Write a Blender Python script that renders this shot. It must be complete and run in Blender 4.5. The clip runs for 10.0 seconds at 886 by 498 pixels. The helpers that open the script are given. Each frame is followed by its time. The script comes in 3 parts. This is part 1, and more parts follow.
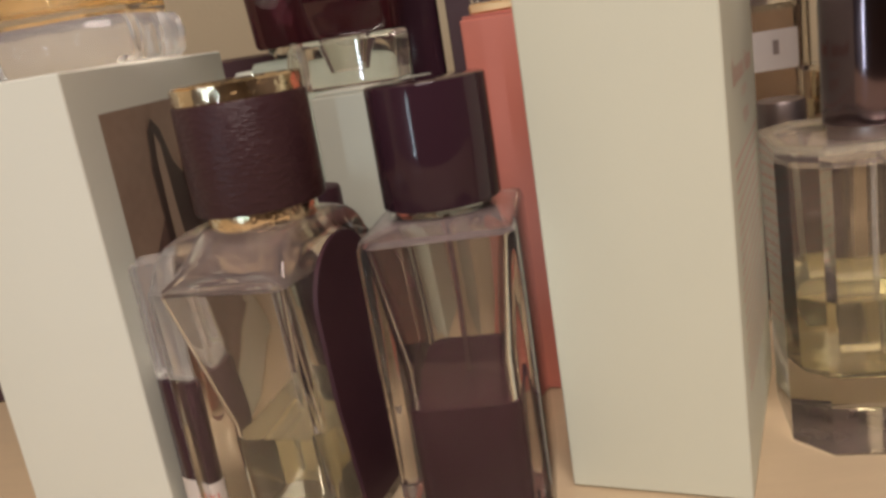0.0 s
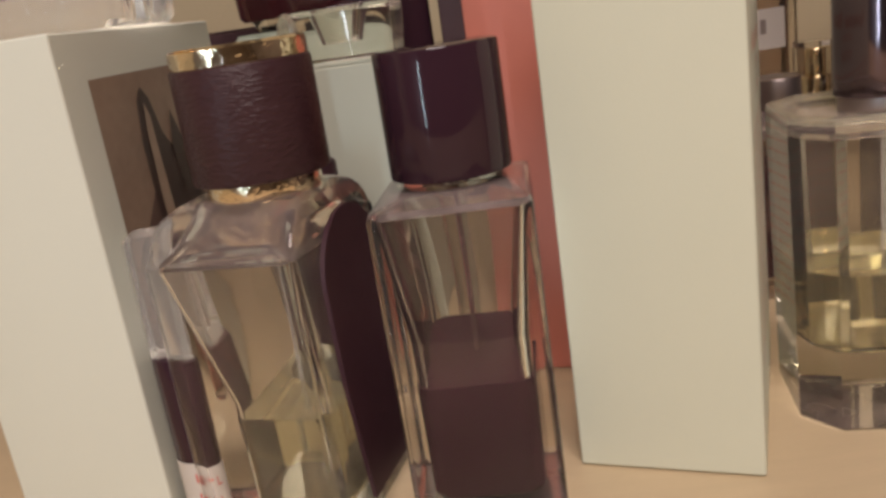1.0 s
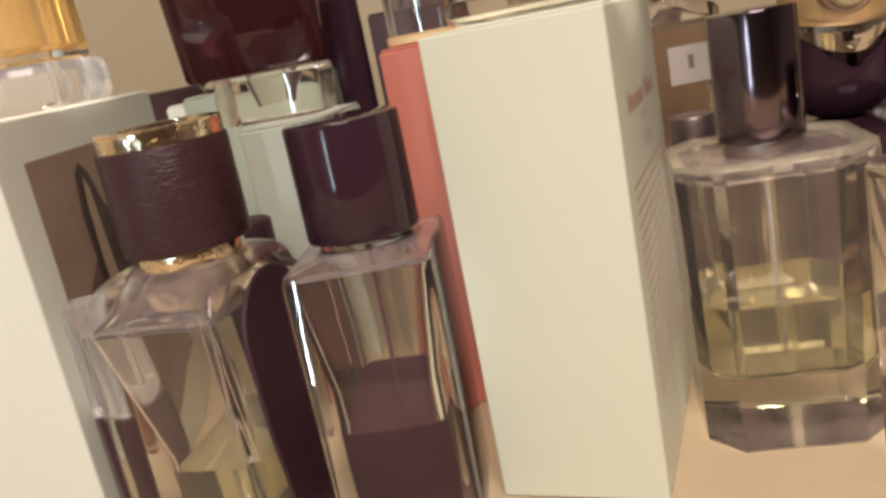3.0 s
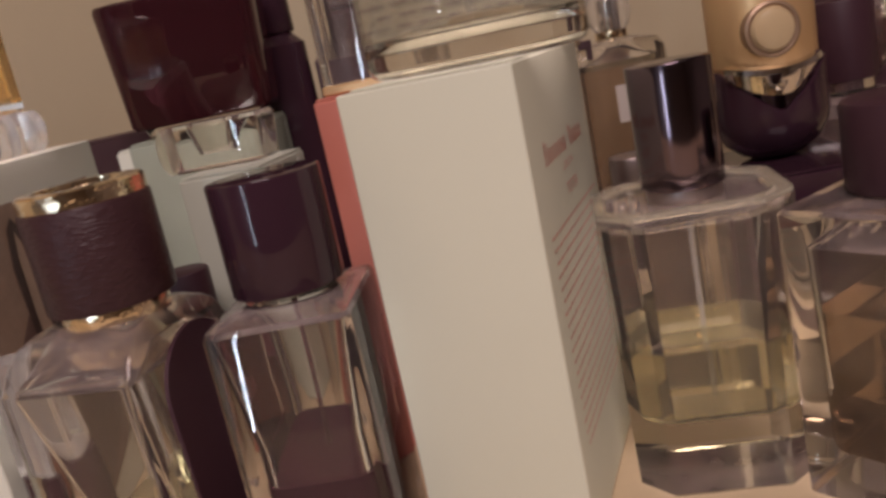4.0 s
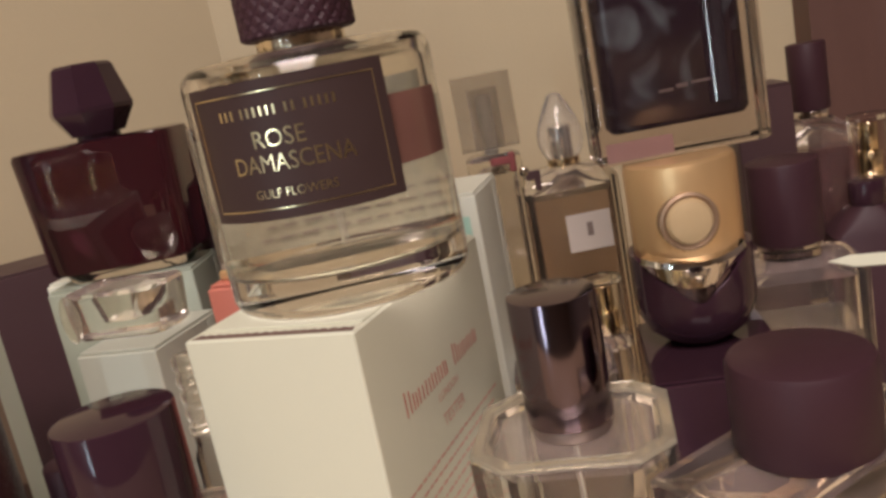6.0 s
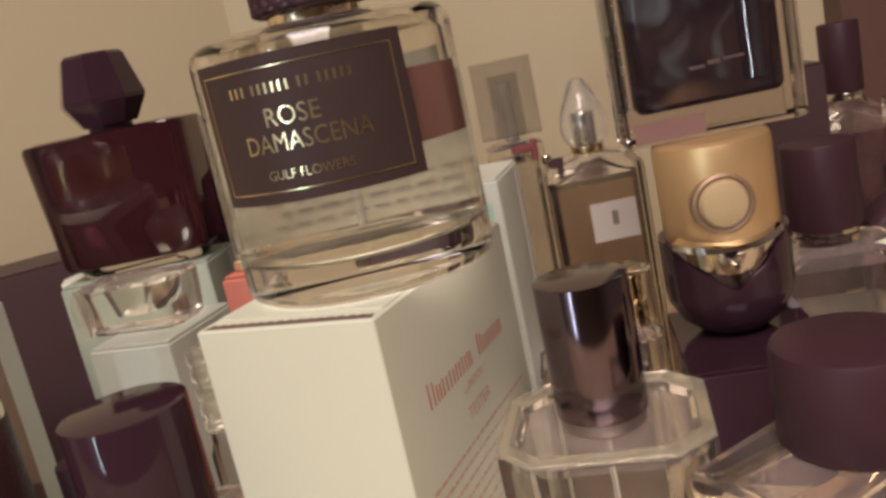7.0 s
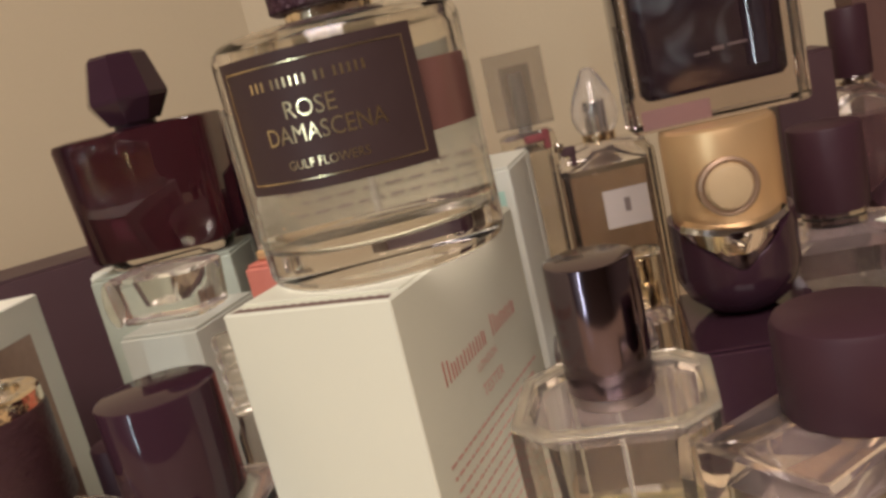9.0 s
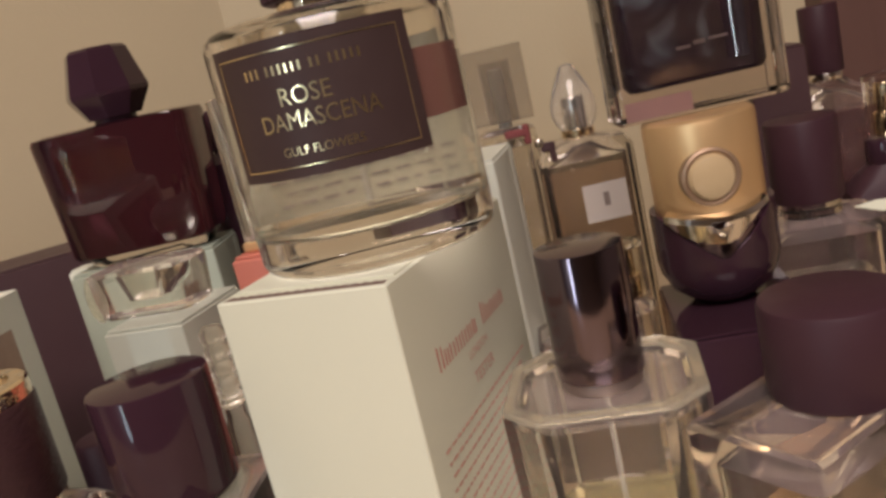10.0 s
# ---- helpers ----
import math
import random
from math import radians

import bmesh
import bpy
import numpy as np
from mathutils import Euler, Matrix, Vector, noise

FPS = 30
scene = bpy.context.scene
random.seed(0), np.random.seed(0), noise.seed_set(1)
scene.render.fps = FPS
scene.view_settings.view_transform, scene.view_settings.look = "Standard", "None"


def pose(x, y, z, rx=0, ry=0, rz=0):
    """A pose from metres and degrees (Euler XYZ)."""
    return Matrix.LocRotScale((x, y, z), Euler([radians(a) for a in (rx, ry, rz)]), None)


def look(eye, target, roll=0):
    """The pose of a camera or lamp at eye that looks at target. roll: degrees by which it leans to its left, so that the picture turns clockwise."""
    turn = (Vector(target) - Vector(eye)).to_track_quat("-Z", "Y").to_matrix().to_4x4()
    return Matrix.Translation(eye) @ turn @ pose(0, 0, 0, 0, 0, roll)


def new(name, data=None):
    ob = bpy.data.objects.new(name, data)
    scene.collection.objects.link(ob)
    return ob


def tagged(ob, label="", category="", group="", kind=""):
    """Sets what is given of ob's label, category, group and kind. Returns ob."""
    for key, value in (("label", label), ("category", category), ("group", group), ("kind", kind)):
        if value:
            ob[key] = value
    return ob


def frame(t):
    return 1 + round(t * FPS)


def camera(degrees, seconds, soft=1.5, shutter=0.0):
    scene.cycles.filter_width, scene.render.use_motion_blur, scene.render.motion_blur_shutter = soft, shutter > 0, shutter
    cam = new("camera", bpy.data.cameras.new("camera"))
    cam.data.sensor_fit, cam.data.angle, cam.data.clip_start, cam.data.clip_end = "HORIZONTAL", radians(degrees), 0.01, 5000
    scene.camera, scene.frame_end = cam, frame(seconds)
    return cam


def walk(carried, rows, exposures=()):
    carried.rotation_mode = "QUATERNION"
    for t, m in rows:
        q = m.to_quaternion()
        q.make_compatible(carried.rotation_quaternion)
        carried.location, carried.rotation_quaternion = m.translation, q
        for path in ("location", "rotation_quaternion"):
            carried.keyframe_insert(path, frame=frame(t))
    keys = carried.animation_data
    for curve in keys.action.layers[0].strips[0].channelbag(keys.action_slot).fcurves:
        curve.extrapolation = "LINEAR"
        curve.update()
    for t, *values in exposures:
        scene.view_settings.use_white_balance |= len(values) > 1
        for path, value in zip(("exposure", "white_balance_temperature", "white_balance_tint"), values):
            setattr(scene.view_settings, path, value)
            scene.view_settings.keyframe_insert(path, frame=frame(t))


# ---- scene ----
cam = camera(55.8, 10.0, soft=3.1, shutter=0.5)
PATH = [
    (0, (0.0158, -0.0098, 0.1338), (-0.0141, 0.2786, 0.0571), -9.30),
    (0.5, (0.0055, -0.0061, 0.1258), (-0.0146, 0.2828, 0.0478), -8.74),
    (1, (0.0019, -0.0045, 0.1298), (-0.0145, 0.2835, 0.0473), -8.66),
    (1.5, (0.0039, -0.0035, 0.1285), (-0.0069, 0.2848, 0.0466), -8.06),
    (2, (0.0210, -0.0091, 0.1335), (0.0052, 0.2796, 0.0535), -10.30),
    (3.5, (0.0329, -0.0196, 0.1416), (0.0205, 0.2710, 0.0682), -11.58),
    (4, (0.0468, -0.0189, 0.1450), (0.0378, 0.2727, 0.0751), -11.94),
    (4.5, (0.0547, -0.0166, 0.1567), (0.0493, 0.2751, 0.0871), -11.41),
    (5, (0.0829, -0.0088, 0.1822), (0.0722, 0.2819, 0.1091), -11.62),
    (5.5, (0.1030, -0.0002, 0.1956), (0.0875, 0.2920, 0.1295), -11.26),
    (7, (0.0994, 0.0185, 0.1875), (0.0739, 0.3105, 0.1236), -12.19),
    (7.5, (0.1063, 0.0133, 0.1875), (0.0756, 0.3045, 0.1220), -12.86),
    (8, (0.1069, 0.0109, 0.1868), (0.0714, 0.3017, 0.1221), -13.44),
    (8.5, (0.1053, 0.0062, 0.1871), (0.0696, 0.2970, 0.1230), -13.38),
    (9, (0.1013, 0.0087, 0.1867), (0.0687, 0.2998, 0.1223), -13.46),
    (9.5, (0.0956, 0.0108, 0.1834), (0.0699, 0.3025, 0.1183), -12.81),
    (10, (0.0949, 0.0056, 0.1846), (0.0730, 0.2975, 0.1188), -13.33),
]
walk(cam, [(t, look(eye, target, roll)) for t, eye, target, roll in PATH],
     [(0.0, -0.27, 6400, 16), (1.5, -0.25, 6400, 16), (2.0, 0.02, 6400, 15), (3.5, 0.14, 6400, 13), (4.0, -0.53, 6400, 28), (4.5, -0.69, 6400, 28),
      (5.0, -0.70, 6400, 29), (5.5, -0.14, 6400, 18), (7.0, -0.01, 6400, 17), (9.0, -0.01, 6400, 17), (10.0, -0.08, 6400, 17)])

# ---- light ----
world = bpy.data.worlds.new("world")
scene.world = world
world.use_nodes = True
world.node_tree.nodes["Background"].inputs["Color"].default_value = (0.9, 0.8, 0.68, 1)
world.node_tree.nodes["Background"].inputs["Strength"].default_value = 0.05


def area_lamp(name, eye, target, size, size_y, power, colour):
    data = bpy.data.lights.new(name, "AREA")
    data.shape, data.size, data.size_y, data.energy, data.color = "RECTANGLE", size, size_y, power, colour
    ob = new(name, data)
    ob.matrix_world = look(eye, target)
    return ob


area_lamp("added_key_lamp", (0.07, -0.52, 1.00), (0.06, -0.10, 0.0), 0.62, 0.62, 24.0, (1.0, 0.875, 0.785))
area_lamp("unseen_window_light", (-1.75, -2.585, 0.30), (-1.75, 0.0, 0.30), 0.04, 1.66, 16.0, (0.72, 0.93, 1.0))



# ---- materials ----
def mat(name, colour, rough=0.5, metal=0.0, trans=0.0, ior=1.5, vary=0.12, scale=60.0, fine=900.0, bump=0.0, coat=0.0, spec=0.5, second=None, stretch=None, depth=0.0006):
    m = bpy.data.materials.new(name)
    m.use_nodes = True
    nt = m.node_tree
    n, l = nt.nodes, nt.links
    b = n["Principled BSDF"]
    b.inputs["Roughness"].default_value, b.inputs["Metallic"].default_value = rough, metal
    b.inputs["Transmission Weight"].default_value, b.inputs["IOR"].default_value = trans, ior
    b.inputs["Coat Weight"].default_value = coat
    b.inputs["Specular IOR Level"].default_value = spec
    b.inputs["Base Color"].default_value = (*colour, 1)
    if vary or bump:
        co = n.new("ShaderNodeTexCoord")
        mp = n.new("ShaderNodeMapping")
        mp.inputs["Scale"].default_value = stretch or (1, 1, 1)
        l.new(co.outputs["Object"], mp.inputs["Vector"])
        big, small = n.new("ShaderNodeTexNoise"), n.new("ShaderNodeTexNoise")
        for t, s in ((big, scale), (small, fine)):
            t.inputs["Scale"].default_value, t.inputs["Detail"].default_value = s, 4.0
            l.new(mp.outputs["Vector"], t.inputs["Vector"])
    if vary:
        ramp = n.new("ShaderNodeMix")
        ramp.data_type = "RGBA"
        ramp.inputs["A"].default_value = (*[c * (1 - vary) for c in colour], 1)
        ramp.inputs["B"].default_value = (*(second or [min(1, c * (1 + vary)) for c in colour]), 1)
        add = n.new("ShaderNodeMath")
        add.operation = "MULTIPLY_ADD"
        add.inputs[1].default_value, add.inputs[2].default_value = 0.3, 0.0
        l.new(small.outputs["Fac"], add.inputs[0])
        sm = n.new("ShaderNodeMath")
        sm.operation = "MULTIPLY_ADD"
        sm.inputs[1].default_value = 0.7
        l.new(big.outputs["Fac"], sm.inputs[0])
        l.new(add.outputs["Value"], sm.inputs[2])
        l.new(sm.outputs["Value"], ramp.inputs["Factor"])
        l.new(ramp.outputs["Result"], b.inputs["Base Color"])
        rr = n.new("ShaderNodeMapRange")
        rr.inputs["To Min"].default_value, rr.inputs["To Max"].default_value = max(0.0, rough * 0.8), min(1.0, rough * 1.25)
        l.new(big.outputs["Fac"], rr.inputs["Value"])
        l.new(rr.outputs["Result"], b.inputs["Roughness"])
    if bump:
        bp = n.new("ShaderNodeBump")
        bp.inputs["Strength"].default_value, bp.inputs["Distance"].default_value = bump, depth
        l.new(small.outputs["Fac"], bp.inputs["Height"])
        l.new(bp.outputs["Normal"], b.inputs["Normal"])
    return m


WHITE_CARD = mat("white_card", (0.635, 0.645, 0.51), 0.55, vary=0.035, scale=25, fine=1400, bump=0.08)
COOL_CARD = mat("cool_white_card", (0.69, 0.71, 0.61), 0.5, vary=0.035, scale=25, fine=1400, bump=0.08)
SHADE_CARD = mat("shaded_white_card", (0.455, 0.475, 0.395), 0.5, vary=0.05, scale=25, fine=1400, bump=0.08)
SHADED_MINT_CARD = mat("shaded_mint_card", (0.335, 0.38, 0.31), 0.5, vary=0.07, scale=20, fine=1400, bump=0.08)
CARD_EDGE = mat("card_edge", (0.16, 0.10, 0.08), 0.8, vary=0.2)
SALMON_CARD = mat("salmon_card", (0.54, 0.175, 0.125), 0.5, vary=0.06, scale=30, bump=0.05)
MINT = mat("mint_print", (0.42, 0.66, 0.55), 0.5, vary=0.1)
WALL = mat("wall_paint", (0.50, 0.415, 0.27), 0.8, vary=0.07, scale=9, fine=500, bump=0.25)
ROOM = mat("room_paint", (0.42, 0.345, 0.31), 0.8, vary=0.06, scale=4, fine=200)
TABLE = mat("table_veneer", (0.56, 0.435, 0.275), 0.42, vary=0.12, scale=30, fine=300, bump=0.05, stretch=(1, 6, 6))
BROWN_WOOD = mat("brown_wood", (0.115, 0.058, 0.048), 0.5, vary=0.2, scale=14, fine=160, bump=0.1, stretch=(8, 8, 1))
DARK_CARD = mat("dark_card", (0.060, 0.029, 0.034), 0.45, vary=0.2, scale=40)
BLACK = mat("black_plastic", (0.036, 0.015, 0.023), 0.08, vary=0.1, scale=80, spec=0.36)
MATTE = mat("black_matte", (0.045, 0.017, 0.024), 0.5, vary=0.12, scale=90, spec=0.3)
LEATHER = mat("black_leather", (0.045, 0.019, 0.022), 0.36, vary=0.2, scale=200, fine=620, bump=0.7, spec=0.3, stretch=(0.7, 0.7, 1.8))
GOLD = mat("gold_metal", (0.88, 0.74, 0.53), 0.09, metal=1.0, vary=0.05, fine=150, bump=0.8, depth=0.0014)
FOIL = mat("gold_foil", (0.90, 0.74, 0.44), 0.24, metal=1.0, vary=0.06, scale=120)
SATIN_GOLD = mat("satin_gold", (0.76, 0.51, 0.26), 0.38, metal=0.7, vary=0.06, fine=2500, bump=0.03)
CHROME = mat("chrome", (0.80, 0.76, 0.72), 0.08, metal=1.0, vary=0.04)
GUNMETAL = mat("gunmetal_chrome", (0.18, 0.138, 0.162), 0.12, metal=1.0, vary=0.08)
GREY_METAL = mat("grey_satin_metal", (0.30, 0.25, 0.24), 0.35, metal=0.9, vary=0.1)
CLEAN_GLASS = mat("clean_glass", (0.97, 0.94, 0.88), 0.0, trans=1.0, ior=1.46, vary=0)
PALE_GLASS = mat("pale_clear_glass", (0.91, 0.885, 0.815), 0.02, trans=1.0, ior=1.46, vary=0.015, scale=70, fine=400)
SHELL = mat("reflection_darkened_glass", (0.70, 0.62, 0.58), 0.0, trans=1.0, ior=1.46, vary=0)
GLASS = mat("clear_glass", (0.88, 0.86, 0.80), 0.02, trans=1.0, ior=1.46, vary=0.015, scale=70, fine=400)


def painted_haze(m, colour, amount):
    # Pale haze painted over the glass to lift its dark tones.
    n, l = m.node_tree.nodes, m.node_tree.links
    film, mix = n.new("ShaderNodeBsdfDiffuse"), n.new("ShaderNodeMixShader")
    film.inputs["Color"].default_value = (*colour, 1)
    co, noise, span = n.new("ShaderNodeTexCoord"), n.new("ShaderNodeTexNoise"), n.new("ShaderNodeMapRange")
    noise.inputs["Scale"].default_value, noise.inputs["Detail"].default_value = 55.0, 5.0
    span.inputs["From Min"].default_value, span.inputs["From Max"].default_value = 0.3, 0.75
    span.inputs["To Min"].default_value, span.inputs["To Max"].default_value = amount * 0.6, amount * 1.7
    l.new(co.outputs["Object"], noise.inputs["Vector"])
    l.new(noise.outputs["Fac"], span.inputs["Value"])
    # Faces turned up are painted with more haze, so shoulders look paler.
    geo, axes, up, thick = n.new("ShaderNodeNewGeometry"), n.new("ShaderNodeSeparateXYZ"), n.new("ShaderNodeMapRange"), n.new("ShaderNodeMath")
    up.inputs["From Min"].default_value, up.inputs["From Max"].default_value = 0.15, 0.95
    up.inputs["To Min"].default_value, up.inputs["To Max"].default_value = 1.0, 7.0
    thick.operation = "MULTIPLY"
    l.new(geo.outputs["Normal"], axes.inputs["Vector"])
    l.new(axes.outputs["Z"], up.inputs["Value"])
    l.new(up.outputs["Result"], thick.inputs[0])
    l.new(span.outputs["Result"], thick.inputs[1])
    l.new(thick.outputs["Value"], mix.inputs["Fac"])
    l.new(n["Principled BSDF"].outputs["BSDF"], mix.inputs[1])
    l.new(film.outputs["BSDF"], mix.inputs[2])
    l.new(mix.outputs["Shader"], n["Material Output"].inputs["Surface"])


RED_GLASS = mat("dark_red_glass", (0.068, 0.016, 0.025), 0.02, trans=0.75, ior=1.48, vary=0)
GREEN_JUICE = mat("pale_green_perfume", (0.90, 0.92, 0.72), 0.0, trans=0.98, ior=1.34, vary=0)
YELLOW_JUICE = mat("pale_yellow_perfume", (0.91, 0.89, 0.62), 0.0, trans=0.975, ior=1.34, vary=0)
BROWN_JUICE = mat("dark_brown_perfume", (0.030, 0.007, 0.014), 0.05, trans=0.0, ior=1.35, vary=0, spec=0.1)
painted_haze(GLASS, (0.80, 0.64, 0.61), 0.010)
painted_haze(PALE_GLASS, (0.80, 0.66, 0.60), 0.012)
MAUVE_JUICE = mat("dark_mauve_perfume", (0.20, 0.09, 0.10), 0.02, trans=0.8, ior=1.34, vary=0)
PINK_JUICE = mat("pink_perfume", (0.98, 0.95, 0.88), 0.0, trans=0.985, ior=1.34, vary=0)
TAN_JUICE = mat("tan_perfume", (0.44, 0.32, 0.22), 0.0, trans=0.97, ior=1.34, vary=0)
AMBER_JUICE = mat("amber_perfume", (1.0, 0.73, 0.36), 0.0, trans=0.85, ior=1.34, vary=0)
SMOKE = mat("smoky_black_glass", (0.016, 0.008, 0.013), 0.16, vary=0)


def painted_reflections(m, dark, pale):
    # Cloudy reflections, painted as pale swirls into the black core's colour.
    n, l = m.node_tree.nodes, m.node_tree.links
    co, noise, span, mix = n.new("ShaderNodeTexCoord"), n.new("ShaderNodeTexNoise"), n.new("ShaderNodeMapRange"), n.new("ShaderNodeMix")
    noise.inputs["Scale"].default_value, noise.inputs["Detail"].default_value, noise.inputs["Distortion"].default_value = 34.0, 5.0, 2.2
    span.inputs["From Min"].default_value, span.inputs["From Max"].default_value = 0.50, 0.78
    mix.data_type = "RGBA"
    mix.inputs["A"].default_value, mix.inputs["B"].default_value = (*dark, 1), (*pale, 1)
    l.new(co.outputs["Object"], noise.inputs["Vector"])
    l.new(noise.outputs["Fac"], span.inputs["Value"])
    l.new(span.outputs["Result"], mix.inputs["Factor"])
    l.new(mix.outputs["Result"], n["Principled BSDF"].inputs["Base Color"])


painted_reflections(SMOKE, (0.018, 0.010, 0.015), (0.10, 0.115, 0.125))
REFLECTOR_GLASS = mat("polished_smoked_glass", (0.018, 0.011, 0.015), 0.03, vary=0)
LABEL_BLACK = mat("black_label_paper", (0.044, 0.026, 0.025), 0.45, vary=0.12, scale=120, spec=0.25)
FADED_PINK = mat("faded_pink_print", (0.22, 0.125, 0.11), 0.5, vary=0.15, scale=90)
REFRACTION_PINK = mat("pink_refraction_patch", (0.15, 0.065, 0.052), 0.5, vary=0.12, scale=120)
FROSTED = mat("milky_pale_glass", (0.76, 0.72, 0.59), 0.14, trans=0.90, ior=1.46, vary=0.06, scale=90)
GREY_CARD = mat("grey_card", (0.30, 0.24, 0.21), 0.6, vary=0.08)
PAPER = mat("label_paper", (0.62, 0.57, 0.52), 0.6, vary=0.06)
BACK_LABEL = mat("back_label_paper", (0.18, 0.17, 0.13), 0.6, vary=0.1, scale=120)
RED_INK = mat("red_ink", (0.55, 0.07, 0.05), 0.5, vary=0.08)
PINK_INK = mat("faded_red_ink", (0.66, 0.36, 0.29), 0.5, vary=0.08)
FAINT_INK = mat("faint_grey_ink", (0.09, 0.07, 0.065), 0.6, vary=0.1)
RED_RIBBON = mat("dull_red_ribbon", (0.20, 0.045, 0.045), 0.6, vary=0.2, scale=200)
BRONZE = mat("dull_bronze", (0.34, 0.23, 0.15), 0.4, metal=0.5, vary=0.1)
GREY_INK = mat("grey_ink", (0.25, 0.20, 0.18), 0.6, vary=0.08)
PHOTO = mat("brown_print", (0.26, 0.15, 0.11), 0.4, vary=0.45, scale=22, fine=300, second=(0.46, 0.33, 0.235))
PHOTO_SHADE = mat("dim_brown_print", (0.105, 0.055, 0.048), 0.4, vary=0.4, scale=60, fine=400, second=(0.19, 0.11, 0.085))
PHOTO_DARK = mat("dark_print", (0.055, 0.028, 0.024), 0.4, vary=0.4, scale=120)
PHOTO_LIGHT = mat("light_print", (0.36, 0.26, 0.19), 0.4, vary=0.25, scale=160)
PEARL = mat("pearl_button", (0.50, 0.37, 0.21), 0.25, vary=0.1, scale=150, coat=0.5)
SMOKED_PLASTIC = mat("smoked_plastic", (0.60, 0.55, 0.47), 0.08, trans=0.88, ior=1.4, vary=0)
PLASTIC = mat("clear_plastic", (0.90, 0.88, 0.84), 0.08, trans=0.9, ior=1.4, vary=0)


# ---- shapes ----
def rrect(w, d, r, n=4, cx=0.0, cy=0.0):
    """A rectangle with rounded corners, as points, anticlockwise."""
    pts = []
    for sx, sy, a in ((1, 1, 0), (-1, 1, 90), (-1, -1, 180), (1, -1, 270)):
        for k in range(n + 1):
            t = radians(a + 90 * k / n)
            pts.append((cx + sx * (w / 2 - r) + r * math.cos(t), cy + sy * (d / 2 - r) + r * math.sin(t)))
    return pts


def bowed(w, d, power=7.0, n=72):
    """A rectangle with softly bowed sides and rounded corners."""
    pts = []
    for k in range(n):
        a = 2 * math.pi * k / n
        c, sn = math.cos(a), math.sin(a)
        r = 1 / ((abs(c) / (w / 2)) ** power + (abs(sn) / (d / 2)) ** power) ** (1 / power)
        pts.append((r * c, r * sn))
    return pts


def ring(r, n=48, cx=0.0, cy=0.0):
    return [(cx + r * math.cos(2 * math.pi * k / n), cy + r * math.sin(2 * math.pi * k / n)) for k in range(n)]


def loft(sections, flip=False, bm=None):
    """A closed skin over sections (z, points), from the lowest to the highest."""
    bm = bm or bmesh.new()
    rows = [[bm.verts.new((x, y, z)) for x, y in pts] for z, pts in sections]
    n = len(rows[0])
    made = [bm.faces.new([a[k], a[(k + 1) % n], b[(k + 1) % n], b[k]]) for a, b in zip(rows, rows[1:]) for k in range(n)]
    made += [bm.faces.new(rows[0][::-1]), bm.faces.new(rows[-1])]
    if flip:
        bmesh.ops.reverse_faces(bm, faces=made)
    return bm


def block(w, d, h, r=0.001, z=0.0, cx=0.0, cy=0.0):
    """A box with rounded edges, standing at z."""
    e = min(r, h / 3) * 0.6
    return loft([(z, rrect(w - 2 * e, d - 2 * e, r, 3, cx, cy)), (z + e, rrect(w, d, r, 3, cx, cy)),
                 (z + h - e, rrect(w, d, r, 3, cx, cy)), (z + h, rrect(w - 2 * e, d - 2 * e, r, 3, cx, cy))])


def drum(profile, n=48):
    """A turned body from (z, radius) pairs."""
    return loft([(z, ring(r, n)) for z, r in profile])


def rounded_drum(r, z0, z1, e, n=48):
    prof = [(z0, r - e), (z0 + e * 0.3, r - e * 0.3), (z0 + e, r), (z1 - e, r), (z1 - e * 0.3, r - e * 0.3), (z1, r - e)]
    return drum(prof, n)


def moved(bm, m):
    bm.transform(m)
    return bm


def merged(*bms):
    out = bms[0]
    for b in bms[1:]:
        me = bpy.data.meshes.new("x")
        b.to_mesh(me)
        out.from_mesh(me)
        bpy.data.meshes.remove(me)
        b.free()
    return out


CLEAR = (GLASS, PALE_GLASS, SHELL, CLEAN_GLASS, PLASTIC, PINK_JUICE, AMBER_JUICE, FROSTED)


def part(name, bm, material, parent=None, label="", sharp=35.0):
    bm.normal_update()
    for f in bm.faces:
        f.smooth = True
    for e in bm.edges:
        e.smooth = len(e.link_faces) == 2 and e.calc_face_angle(0.0) < radians(sharp)
    me = bpy.data.meshes.new(name)
    bm.to_mesh(me)
    bm.free()
    me.materials.append(material)
    ob = new(name, me)
    ob.parent = parent
    if material in CLEAR:
        ob.visible_shadow = False   # clear glass lets the light through
    if label:
        tagged(ob, label)
    return ob


def thing(name, x, y, z, turn, label, category, group=""):
    ob = new(name)
    ob.empty_display_size = 0.01
    ob.matrix_world = pose(x, y, z, 0, 0, turn)
    return tagged(ob, label, category, group)


def glass_body(outer, cavity):
    """Outer skin and inner skin of a bottle as one mesh."""
    return merged(loft(outer), loft(cavity, True))


def wrap(radius, middle):
    """Bends the flat x, z of a print round an upright cylinder; x 0 comes to the angle middle (degrees from -y)."""
    def f(co):
        a = radians(middle) + co.x / radius
        return Vector((radius * math.sin(a), -radius * math.cos(a), co.z)) - Vector((math.sin(a), -math.cos(a), 0)) * co.y
    return f


def bend(bm, f):
    for v in bm.verts:
        v.co = f(v.co)
    return bm


def strip(x0, x1, z0, z1, y=0.0, thick=0.0002, n=1):
    """A thin print on the plane y, facing -y, cut in n along x."""
    bm = bmesh.new()
    for k in range(n):
        a, b = x0 + (x1 - x0) * k / n, x0 + (x1 - x0) * (k + 1) / n
        bm.faces.new([bm.verts.new(p) for p in ((a, y - thick, z0), (b, y - thick, z0), (b, y - thick, z1), (a, y - thick, z1))])
